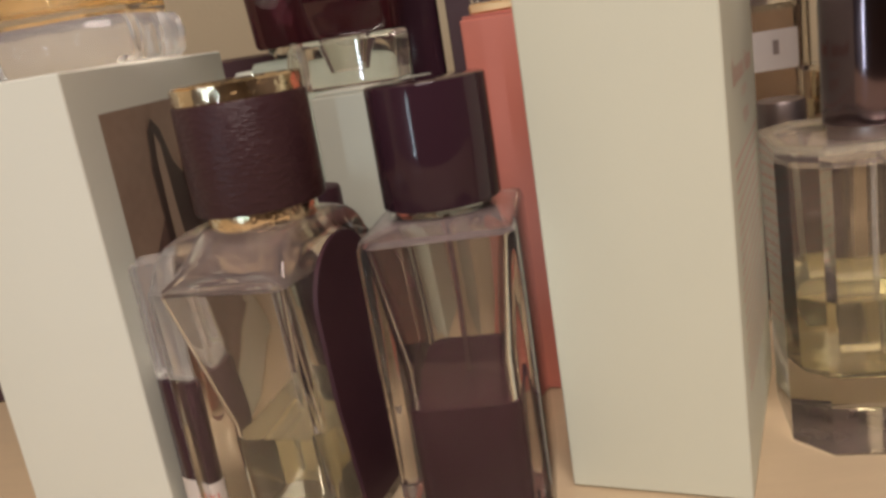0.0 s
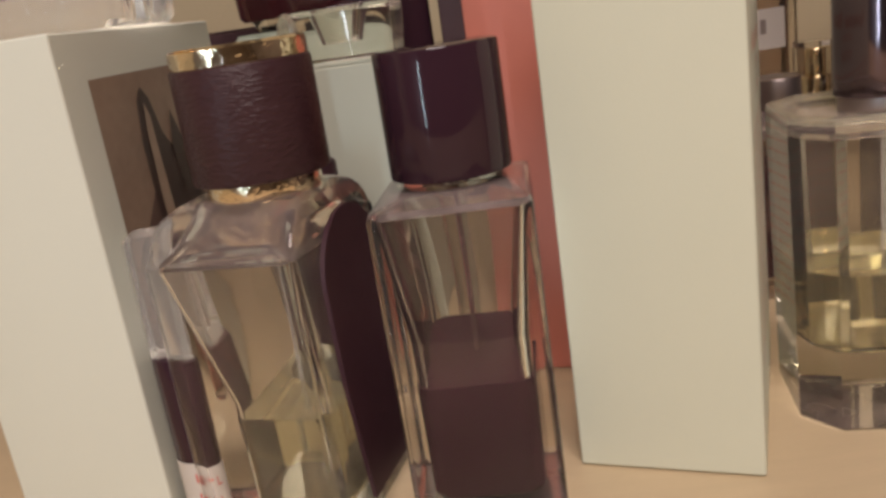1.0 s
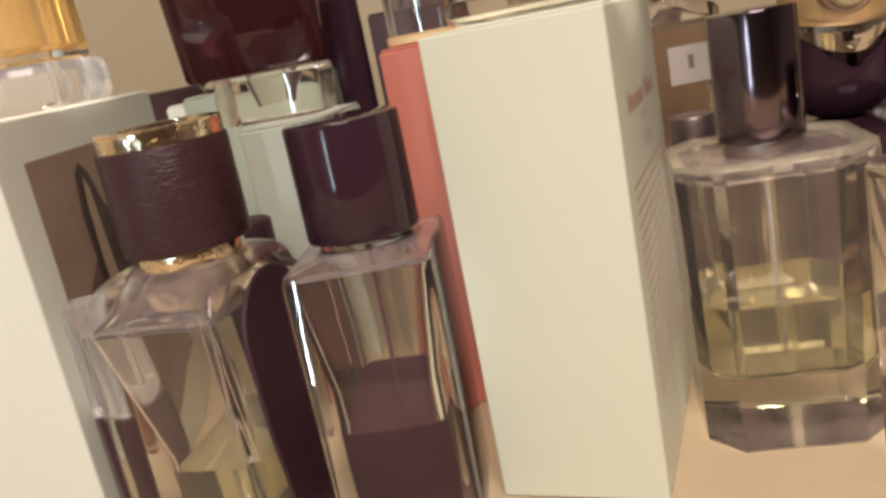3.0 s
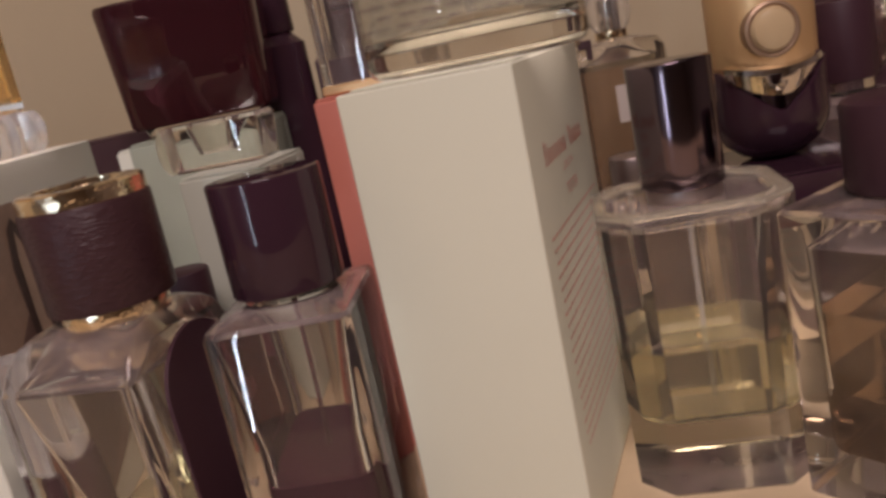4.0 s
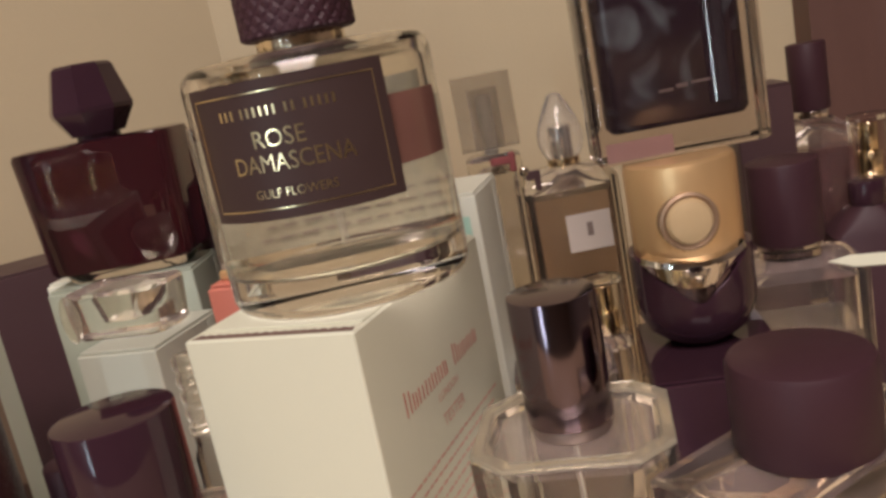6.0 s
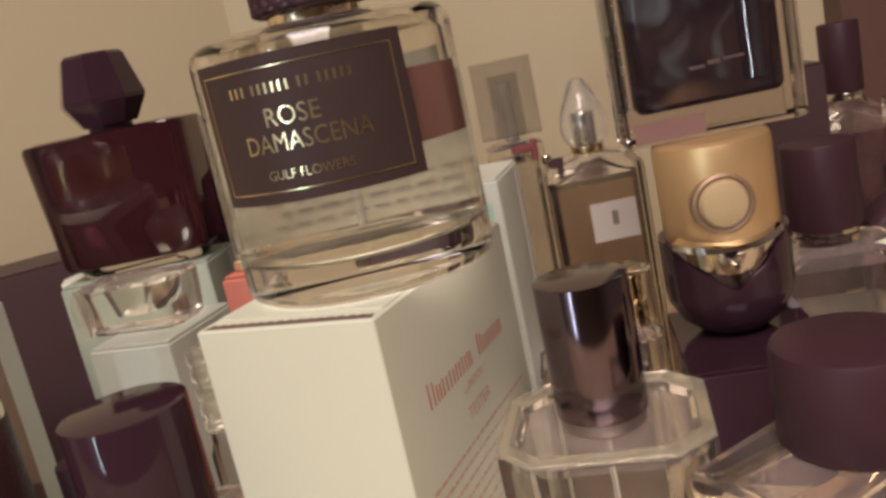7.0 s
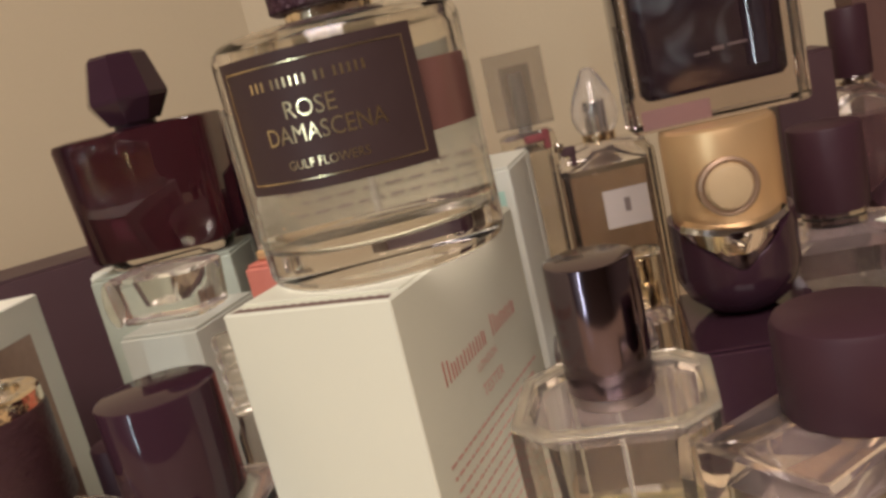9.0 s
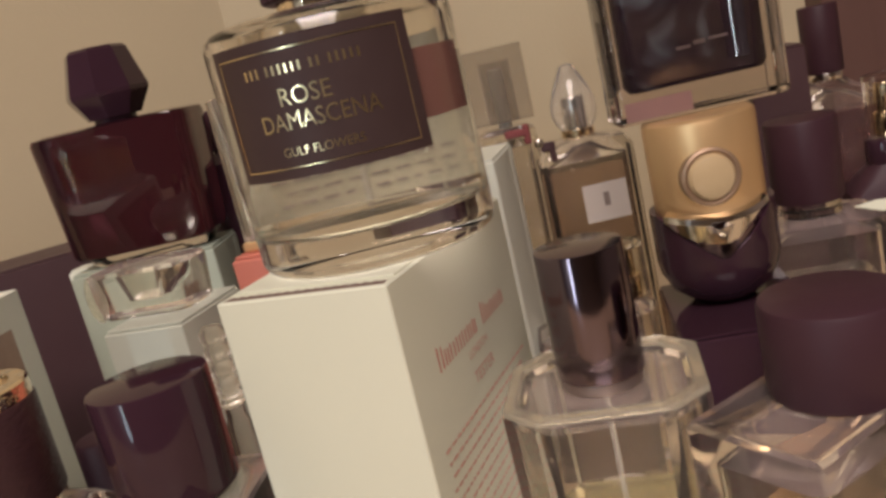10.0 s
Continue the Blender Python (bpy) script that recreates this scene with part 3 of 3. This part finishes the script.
            g = min(abs((u + v) % 1 - 0.5), abs((u - v) % 1 - 0.5))
            r = 0.0162 - 0.0007 * max(0.0, 1 - g * 6 if g < 0.17 else 0.0)
            if j in (0, rows):
                r = 0.0150
            line.append(bm.verts.new((r * math.cos(a), r * math.sin(a), h)))
        grid.append(line)
    for a, b in zip(grid, grid[1:]):
        for k in range(n):
            bm.faces.new([a[k], a[(k + 1) % n], b[(k + 1) % n], b[k]])
    bm.faces.new(grid[0][::-1])
    bm.faces.new(grid[-1])
    part("cap", bm, MATTE, t, "black knurled cap", 20)
    return t


def bottle_red():
    t = thing("perfume_bottle", -0.0562, 0.3650, 0.1306, 0.0, "wide dark red glass bottle with faceted black stopper", "perfume bottle")
    part("foot", loft([(0.0, rrect(0.050, 0.026, 0.008)), (0.0010, rrect(0.052, 0.028, 0.009)), (0.0045, rrect(0.056, 0.030, 0.010))]), CLEAN_GLASS, t, "clear thick glass foot")
    part("glass_body", loft([(0.0046, bowed(0.060, 0.032)), (0.0062, bowed(0.063, 0.034)), (0.0560, bowed(0.0690, 0.036)), (0.0580, bowed(0.0675, 0.035)), (0.0588, bowed(0.059, 0.030))]), RED_GLASS, t, "dark red glass body with softly bowed sides")
    part("collar", rounded_drum(0.0090, 0.0586, 0.0615, 0.0004), BLACK, t)
    cap = loft([(0.0608, ring(0.0115, 8)), (0.0700, ring(0.0172, 8)), (0.0718, ring(0.0175, 8)), (0.0885, ring(0.0130, 8)), (0.0898, ring(0.0116, 8))])
    part("stopper", moved(cap, pose(0, 0, 0, 0, 0, 9)), BLACK, t, "faceted glossy black stopper", 10)
    return t


def glass_block():
    t = thing("glass_stopper", -0.0400, 0.3130, 0.1171, -14.0, "loose clear glass stopper lying on the small white box", "glass stopper")
    outer = [(0.0, rrect(0.038, 0.022, 0.006)), (0.0010, rrect(0.040, 0.024, 0.007)), (0.0170, rrect(0.043, 0.026, 0.008)), (0.0182, rrect(0.041, 0.024, 0.007))]
    inner = [(0.0060, rrect(0.014, 0.012, 0.004)), (0.0182 - 0.0015, rrect(0.020, 0.015, 0.005))]
    part("glass_body", glass_body(outer, inner), PALE_GLASS, t, "thick clear glass block")
    lens = moved(drum([(0.0, 0.0060), (0.0006, 0.0088), (0.0016, 0.0092), (0.0024, 0.0070)], 40), pose(-0.0165, -0.0118, 0.0095, 90) @ Matrix.Diagonal((0.46, 1.0, 1.0, 1.0)))
    part("lens", lens, FROSTED, t, "oval grey lens set in the glass")
    return t


def bottle_golden():
    t = thing("perfume_bottle", 0.1690, 0.3000, 0.0794, 0, "satin gold capsule bottle with round pearl button and black base", "perfume bottle")
    bm, loops = bmesh.new(), []
    for h, radius in ((0.0, 0.008), (0.0015, 0.0120), (0.006, 0.0175), (0.012, 0.0206), (0.0165, 0.0214), (1, 0.0214), (1, 0.0200)):
        line = []
        for k in range(64):
            a = 2 * math.pi * k / 64
            off = abs((math.degrees(a) - 262 + 180) % 360 - 180)
            rim = 0.0185 + 0.0165 * min(1.0, off / 62)
            line.append(bm.verts.new((radius * math.cos(a), radius * math.sin(a), rim if h == 1 else h)))
        loops.append(line)
    for low, high in zip(loops, loops[1:]):
        for k in range(64):
            bm.faces.new([low[k], low[(k + 1) % 64], high[(k + 1) % 64], high[k]])
    bm.faces.new(loops[0][::-1])
    bm.faces.new(loops[-1])
    part("base", bm, BLACK, t, "rounded glossy black base with a notched rim")
    part("throat", drum([(0.0165, 0.0150), (0.0170, 0.0203), (0.0300, 0.0203), (0.0310, 0.0150)], 48), GUNMETAL, t, "gunmetal band in the notch of the base")
    part("body", drum([(0.0290, 0.0180), (0.0310, 0.0190), (0.0640, 0.0192), (0.0660, 0.0188), (0.0670, 0.0175), (0.0672, 0.010)], 64), SATIN_GOLD, t, "satin gold body")
    yo = -0.0186
    b = part("button", moved(drum([(0.0, 0.0078), (0.0012, 0.0078), (0.0026, 0.0068), (0.0034, 0.0045), (0.0036, 0.0015)], 40), pose(-0.003, yo, 0.0475, 90)), PEARL, t, "round pearl button")
    part("button_rim", moved(drum([(-0.004, 0.0098), (0.0008, 0.0098), (0.0012, 0.0088), (0.0004, 0.0079)], 40), pose(-0.003, yo, 0.0475, 90)), BRONZE, b)
    lip = bmesh.new()
    n, rows = 24, []
    for k in range(n + 1):
        a = radians(-52 + 104 * k / n)
        drop = 0.0025 * math.cos(radians(-90 + 180 * k / n))
        rows.append([lip.verts.new((r * math.sin(a) - 0.002, -r * math.cos(a), 0.0345 - drop + dz)) for r, dz in ((0.0190, 0.003), (0.0222, 0.002), (0.0228, 0.0), (0.0205, -0.0025 - 2 * drop), (0.0190, -0.003 - 2 * drop))])
    for a, b2 in zip(rows, rows[1:]):
        for k in range(4):
            lip.faces.new([a[k], a[k + 1], b2[k + 1], b2[k]])
    bmesh.ops.recalc_face_normals(lip, faces=lip.faces)
    part("chrome_lip", lip, CHROME, t, "chrome lip under the button")
    return t


def bottle_smoky():
    t = thing("perfume_bottle", 0.1720, 0.3100, 0.1468, 0.0, "smoky black square bottle in thick clear glass", "perfume bottle")
    outer = [(0.0, rrect(0.0580, 0.024, 0.003)), (0.0010, rrect(0.0595, 0.026, 0.003)), (0.0890, rrect(0.0595, 0.026, 0.003)), (0.0905, rrect(0.0570, 0.024, 0.003))]
    part("glass_body", loft(outer), SHELL, t, "thick clear glass shell")
    part("core", loft([(0.0100, rrect(0.045, 0.014, 0.004)), (0.0120, rrect(0.0485, 0.016, 0.005)), (0.0840, rrect(0.0485, 0.016, 0.005)), (0.0860, rrect(0.045, 0.014, 0.004))]), SMOKE, t, "black core with pale reflections painted in")
    # Gently curved smoked-glass strip, added and angled to reflect the window to the camera.
    streak_reflector, y, arc = bmesh.new(), -0.0081, []
    for k in range(13):
        arc.append((0.0105 + 0.0006 * k, y))
        y -= 0.0006 * math.tan(radians(14.2 + 0.4 * k))
    arc.append((arc[-1][0], -0.0081))
    low, high = [[streak_reflector.verts.new((px, py, pz)) for px, py in arc] for pz in (0.0150, 0.0830)]
    streak_reflector.faces.new(low[::-1])
    streak_reflector.faces.new(high)
    for k in range(len(arc)):
        streak_reflector.faces.new([low[k], low[(k + 1) % len(arc)], high[(k + 1) % len(arc)], high[k]])
    bmesh.ops.recalc_face_normals(streak_reflector, faces=streak_reflector.faces)
    part("streak_reflector", streak_reflector, REFLECTOR_GLASS, t, "added strip that reflects the cool window light to the camera", 10)
    for k, (a, b, h) in enumerate(((-0.006, -0.001, 0.0010), (0.0, 0.004, 0.0014), (0.005, 0.012, 0.0009), (0.013, 0.0145, 0.0016))):
        part("print_mark", strip(a, b, 0.0215 + 0.0006 * k, 0.0215 + 0.0006 * k + h, -0.0082), GREY_METAL, t)
    part("base_print", strip(-0.027, -0.004, 0.0012, 0.0078, -0.0125), FADED_PINK, t, "faded pink patch under the glass")
    part("cap", block(0.030, 0.020, 0.020, 0.002, 0.0905), BLACK, t)
    return t


def bottle_tall():
    t = thing("perfume_bottle", 0.1085, 0.4420, 0, 0.0, "slim tall clear glass bottle with clear square cap", "perfume bottle")
    part("glass_body", glass_body([(0.0, rrect(0.026, 0.024, 0.002)), (0.001, rrect(0.028, 0.026, 0.002)), (0.140, rrect(0.028, 0.026, 0.002)), (0.142, rrect(0.020, 0.020, 0.004))],
                                  [(0.012, rrect(0.020, 0.018, 0.003)), (0.132, rrect(0.021, 0.019, 0.003)), (0.136, rrect(0.012, 0.012, 0.003))]), GLASS, t)
    part("sprayer", rounded_drum(0.0035, 0.1420, 0.1720, 0.0008, 20), PAPER, t, "white spray head")
    part("cap", glass_body([(0.1455, rrect(0.0295, 0.024, 0.001)), (0.1830, rrect(0.0295, 0.024, 0.001))], [(0.1456, rrect(0.0150, 0.012, 0.002)), (0.1760, rrect(0.0150, 0.012, 0.002))]), SMOKED_PLASTIC, t, "clear square cap")
    part("bow", merged(block(0.012, 0.004, 0.004, 0.0015, 0.1372, 0.004, -0.0145), block(0.0035, 0.004, 0.010, 0.0012, 0.1330, 0.009, -0.0145)), RED_RIBBON, t, "small dull red ribbon bow")
    return t


def bottle_white_label():
    t = thing("perfume_bottle", 0.1440, 0.4400, 0, 3.0, "square clear glass bottle with small white label and glass stopper", "perfume bottle")
    part("glass_body", glass_body([(0.0, rrect(0.046, 0.028, 0.003)), (0.001, rrect(0.048, 0.030, 0.003)), (0.122, rrect(0.048, 0.030, 0.003)), (0.127, rrect(0.044, 0.026, 0.006)), (0.130, rrect(0.018, 0.018, 0.008))],
                                  [(0.012, rrect(0.040, 0.022, 0.004)), (0.118, rrect(0.040, 0.022, 0.004)), (0.123, rrect(0.012, 0.012, 0.005))]), PALE_GLASS, t)
    part("perfume", loft([(0.0119, rrect(0.0402, 0.0222, 0.004)), (0.115, rrect(0.0402, 0.0222, 0.004))]), mat("pale_tan_perfume", (0.72, 0.59, 0.57), 0.0, trans=1.0, ior=1.34, vary=0), t)
    part("collar", rounded_drum(0.0085, 0.1298, 0.1340, 0.0004, 32), GOLD, t)
    part("stopper", drum([(0.1338, 0.0080), (0.1375, 0.0105), (0.1425, 0.0118), (0.1480, 0.0114), (0.1545, 0.0092), (0.1610, 0.0062), (0.1660, 0.0036), (0.1670, 0.0015)], 40), PLASTIC, t, "rounded clear stopper")
    part("sprayer", rounded_drum(0.0045, 0.1345, 0.1500, 0.0010, 20), CHROME, t, "silver spray head inside the stopper")
    part("ribbon", moved(merged(block(0.0075, 0.002, 0.0045, 0.0008, 0.0), block(0.003, 0.002, 0.008, 0.0008, -0.006, 0.002)), pose(-0.0185, -0.0145, 0.1275, 0, 0, 0)), DARK_CARD, t, "small black ribbon at the neck")
    part("bead", moved(rounded_drum(0.0024, 0.0, 0.0045, 0.0012, 16), pose(-0.0225, -0.0145, 0.1300)), CHROME, t, "silver bead")
    label = part("label", strip(-0.0060, 0.0165, 0.0865, 0.1060, -0.0151), PAPER, t, "small white paper label")
    part("print_mark", strip(0.0040, 0.0070, 0.0940, 0.1010, -0.0154), GREY_INK, label)
    return t


def bottle_back_cap():
    t = thing("perfume_bottle", 0.2195, 0.3450, 0, -8.0, "clear glass bottle with tall matte black cap", "perfume bottle")
    part("glass_body", glass_body([(0.0, rrect(0.050, 0.034, 0.004)), (0.001, rrect(0.052, 0.036, 0.004)), (0.084, rrect(0.052, 0.036, 0.004)), (0.088, rrect(0.050, 0.034, 0.006)), (0.0895, rrect(0.040, 0.029, 0.009)), (0.0902, rrect(0.024, 0.024, 0.0115)), (0.097, rrect(0.024, 0.024, 0.0115))],
                                  [(0.012, rrect(0.044, 0.028, 0.004)), (0.082, rrect(0.044, 0.028, 0.004)), (0.088, rrect(0.014, 0.014, 0.006))]), GLASS, t)
    part("perfume", loft([(0.0119, rrect(0.0442, 0.0282, 0.004)), (0.060, rrect(0.0442, 0.0282, 0.004))]), PINK_JUICE, t)
    part("cap", rounded_drum(0.0138, 0.0960, 0.1295, 0.0010), MATTE, t, "matte black cap")
    return t


def bottle_atomiser(x, y, h, r, label, cap=True):
    t = thing("perfume_bottle", x, y, 0, 0, label, "perfume bottle")
    part("glass_body", glass_body([(0.0, ring(r - 0.001, 32)), (0.001, ring(r, 32)), (h * 0.72, ring(r, 32)), (h * 0.76, ring(r * 0.6, 32))],
                                  [(0.008, ring(r - 0.003, 32)), (h * 0.69, ring(r - 0.003, 32)), (h * 0.73, ring(r * 0.35, 32))]), GLASS, t)
    part("sprayer", merged(rounded_drum(r * 0.55, h * 0.755, h * 0.86, 0.0006, 24), rounded_drum(r * 0.40, h * 0.855, h * 0.97, 0.0006, 24)), GOLD, t, "gold spray head")
    if cap:
        part("cap", glass_body([(h * 0.762, ring(r * 0.86, 32)), (h, ring(r * 0.86, 32))], [(h * 0.763, ring(r * 0.70, 32)), (h * 0.98, ring(r * 0.70, 32))]), CLEAN_GLASS, t, "clear cap")
    return t


def bottle_amber():
    t = thing("perfume_bottle", -0.1170, 0.2560, 0.1377, -4.8, "clear cut-glass bottle with amber perfume on the picture box", "perfume bottle")
    part("glass_body", glass_body([(0.0142, chamfered(0.050, 0.042, 0.007)), (0.0152, chamfered(0.052, 0.044, 0.008)), (0.0600, chamfered(0.052, 0.044, 0.008)), (0.0640, chamfered(0.044, 0.036, 0.006))],
                                  [(0.0180, rrect(0.036, 0.028, 0.005)), (0.0195, rrect(0.040, 0.032, 0.005)), (0.0560, rrect(0.040, 0.032, 0.005))]), CLEAN_GLASS, t, "thick cut-glass body")
    part("perfume", loft([(0.0179, rrect(0.0362, 0.0282, 0.005)), (0.0194, rrect(0.0402, 0.0322, 0.005)), (0.0500, rrect(0.0402, 0.0322, 0.005))]), AMBER_JUICE, t)
    flutes = []
    for z, grow in ((0.0002, 0.94), (0.0022, 1.0), (0.0085, 1.03), (0.0125, 1.0), (0.0140, 0.965)):
        pts = []
        for k in range(112):
            a = 2 * math.pi * k / 112
            c, sn = math.cos(a), math.sin(a)
            r = 1 / ((abs(c) / 0.0285) ** 5 + (abs(sn) / 0.0245) ** 5) ** 0.2
            r *= grow * (1 + 0.030 * abs(math.sin(8 * a)))
            pts.append((r * c, r * sn))
        flutes.append((z, pts))
    part("crystal_foot", loft(flutes), PLASTIC, t, "fluted clear crystal foot")
    part("collar", rounded_drum(0.0090, 0.0640, 0.0680, 0.0004, 32), GOLD, t)
    part("cap", rounded_drum(0.0140, 0.0680, 0.0950, 0.0010, 48), GLASS, t)
    return t


def vial():
    t = thing("sample_vial", -0.0838, 0.2050, 0, 10.0, "small dark vial with clear cap and handwritten white label", "vial")
    part("glass_body", rounded_drum(0.0088, 0.0, 0.0520, 0.0010, 32), BLACK, t, "dark glass tube")
    part("cap", merged(block(0.0150, 0.0130, 0.0330, 0.0012, 0.0522)), PLASTIC, t, "clear square cap")
    label = part("label", bend(strip(-0.0130, 0.0130, 0.0006, 0.0217, 0, 0.0001, 16), wrap(0.00885, 0)), PAPER, t, "white paper label")
    for k, z in enumerate((0.0160, 0.0100, 0.0045)):
        for j in range(4):
            a = -0.0055 + 0.0031 * j
            mark = merged(strip(a, a + 0.0005, z, z + 0.0026), strip(a + 0.0004, a + 0.0020, z + 0.0009 * (j % 3), z + 0.0009 * (j % 3) + 0.0005))
            part("print_mark", bend(mark, wrap(0.0090, 14)), RED_INK, label)
    return t


def clear_vial():
    t = thing("sample_vial", -0.0085, 0.2735, 0, 0, "small clear spray vial with ribbed translucent cap", "vial")
    prof = [(0.0, 0.0045), (0.001, 0.0050), (0.078, 0.0050), (0.082, 0.0034), (0.086, 0.0034)]
    part("glass_body", drum(prof, 24), GLASS, t)
    ribs = [(0.0860, 0.0030)]
    for k in range(5):
        ribs += [(0.0865 + 0.006 * k, 0.0043), (0.0900 + 0.006 * k, 0.0043), (0.0912 + 0.006 * k, 0.0033)]
    part("cap", drum(ribs, 24), FROSTED, t, "ribbed translucent cap")
    return t


bottle_leather()
bottle_black_cap()
bottle_eight_sided()
bottle_oblong()
bottle_round()
bottle_red()
glass_block()
bottle_golden()
bottle_smoky()
bottle_tall()
bottle_white_label()
bottle_back_cap()
bottle_amber()
vial()
clear_vial()
bottle_atomiser(0.1410, 0.3400, 0.0960, 0.0100, "small clear bottle with gold spray head")
bottle_atomiser(0.2930, 0.4300, 0.1280, 0.0110, "clear bottle with gold spray head")


def bottle_slim_cap():
    t = thing("perfume_bottle", 0.2790, 0.4620, 0, -6.0, "dark glass bottle with slim tall black cap", "perfume bottle")
    part("glass_body", glass_body([(0.0, rrect(0.042, 0.024, 0.003)), (0.001, rrect(0.044, 0.026, 0.003)), (0.118, rrect(0.044, 0.026, 0.003)), (0.124, rrect(0.026, 0.022, 0.009)), (0.1275, rrect(0.018, 0.018, 0.0088))],
                                  [(0.010, rrect(0.036, 0.018, 0.004)), (0.114, rrect(0.036, 0.018, 0.004)), (0.120, rrect(0.012, 0.012, 0.005))]), GLASS, t)
    part("perfume", loft([(0.0097, rrect(0.0366, 0.0186, 0.004)), (0.110, rrect(0.0366, 0.0186, 0.004))]), MAUVE_JUICE, t)
    part("collar", rounded_drum(0.0092, 0.1272, 0.1310, 0.0004, 32), CHROME, t)
    part("cap", rounded_drum(0.0098, 0.1308, 0.1660, 0.0010, 40), MATTE, t, "slim black cap")
    return t


bottle_slim_cap()


def bottle_slim_dark():
    t = thing("perfume_bottle", -0.0230, 0.4000, 0, 6.0, "tall slim near-black glass bottle", "perfume bottle")
    part("glass_body", loft([(0.0, rrect(0.022, 0.022, 0.004)), (0.001, rrect(0.024, 0.024, 0.005)), (0.160, rrect(0.024, 0.024, 0.005)), (0.166, rrect(0.012, 0.012, 0.005))]), BLACK, t)
    part("cap", rounded_drum(0.0085, 0.1655, 0.1850, 0.0010, 32), BLACK, t)
    return t


def bottle_crystal():
    t = thing("perfume_bottle", 0.0240, 0.2880, 0.1354, -14.0, "small clear glass bottle with gold foot on the salmon box", "perfume bottle")
    part("glass_body", glass_body([(0.0035, rrect(0.030, 0.016, 0.002)), (0.052, rrect(0.030, 0.016, 0.002)), (0.055, rrect(0.012, 0.012, 0.004))],
                                  [(0.012, rrect(0.023, 0.010, 0.002)), (0.048, rrect(0.023, 0.010, 0.002))]), GLASS, t)
    part("foot", block(0.031, 0.017, 0.0034, 0.001), SATIN_GOLD, t, "satin gold foot")
    part("cap", rounded_drum(0.0060, 0.0550, 0.0700, 0.0008, 24), GOLD, t)
    return t


def bottle_squat():
    t = thing("perfume_bottle", 0.2560, 0.2560, 0, 20.0, "squat clear glass bottle, tan perfume, small dark cap", "perfume bottle")
    part("glass_body", glass_body([(0.0, rrect(0.048, 0.030, 0.003)), (0.001, rrect(0.050, 0.032, 0.003)), (0.070, rrect(0.050, 0.032, 0.003)), (0.078, rrect(0.026, 0.022, 0.010))],
                                  [(0.010, rrect(0.042, 0.024, 0.004)), (0.066, rrect(0.042, 0.024, 0.004)), (0.073, rrect(0.014, 0.012, 0.005))]), GLASS, t)
    part("perfume", loft([(0.0097, rrect(0.0426, 0.0246, 0.004)), (0.052, rrect(0.0426, 0.0246, 0.004))]), PINK_JUICE, t)
    part("cap", rounded_drum(0.0110, 0.0778, 0.1050, 0.0012, 40), MATTE, t, "small dark cap")
    return t


def bottle_dark_low():
    t = thing("perfume_bottle", 0.2720, 0.3900, 0, -10.0, "low dark glass bottle with sloping shoulders", "perfume bottle")
    part("glass_body", loft([(0.0, rrect(0.034, 0.024, 0.003)), (0.001, rrect(0.036, 0.026, 0.004)), (0.082, rrect(0.036, 0.026, 0.004)), (0.090, rrect(0.024, 0.018, 0.007)), (0.094, rrect(0.014, 0.014, 0.006))]), MATTE, t)
    part("cap", rounded_drum(0.0080, 0.0938, 0.1050, 0.0010, 32), BLACK, t)
    return t


def bottle_small_black():
    t = thing("perfume_bottle", -0.0530, 0.2660, 0, 0, "small black bottle hidden between the others", "perfume bottle")
    part("glass_body", rounded_drum(0.0105, 0.0, 0.0600, 0.0012, 32), BLACK, t)
    part("cap", rounded_drum(0.0090, 0.0600, 0.0880, 0.0012, 32), MATTE, t)
    return t


def bottle_mauve():
    t = thing("perfume_bottle", 0.1200, 0.3250, 0, -4.0, "low glass bottle of dark mauve perfume, added to darken the gap", "perfume bottle")
    part("glass_body", glass_body([(0.0, rrect(0.038, 0.026, 0.003)), (0.001, rrect(0.040, 0.028, 0.003)), (0.068, rrect(0.040, 0.028, 0.003)), (0.074, rrect(0.022, 0.018, 0.008))],
                                  [(0.009, rrect(0.034, 0.022, 0.003)), (0.064, rrect(0.034, 0.022, 0.003)), (0.069, rrect(0.012, 0.010, 0.004))]), GLASS, t)
    part("perfume", loft([(0.0087, rrect(0.0346, 0.0226, 0.003)), (0.058, rrect(0.0346, 0.0226, 0.003))]), MAUVE_JUICE, t)
    part("cap", rounded_drum(0.0090, 0.0738, 0.0860, 0.0010, 32), GREY_METAL, t)
    return t


bottle_mauve()
bottle_small_black()
bottle_squat()
bottle_dark_low()
bottle_slim_dark()
bottle_crystal()
note = slab("paper_note", 0.368, 0.396, 0.5325, 0.5348, 0.110, 0.146, GREY_CARD, "pale paper note stuck to the brown panel", "note")
note["kind"] = "thing"

# Paper test strip lying on the bottles at the side
t = thing("test_strip", 0.1930, 0.2400, 0.1180, 0, "white paper scent strip with pointed tip", "paper strip")
t.matrix_world = pose(0.1930, 0.2400, 0.1180, 33, 10, 5)
bm = bmesh.new()
tip = [(0.0, 0.0), (0.007, -0.0022), (0.088, -0.0026), (0.088, 0.0026), (0.007, 0.0022)]
lo = [bm.verts.new((x, y, 0.004 * (x / 0.075) ** 2)) for x, y in tip]
hi = [bm.verts.new((x, y, 0.0004 + 0.004 * (x / 0.075) ** 2)) for x, y in tip]
bm.faces.new(lo[::-1])
bm.faces.new(hi)
for k in range(5):
    bm.faces.new([lo[k], lo[(k + 1) % 5], hi[(k + 1) % 5], hi[k]])
part("paper", bm, WHITE_CARD, t)
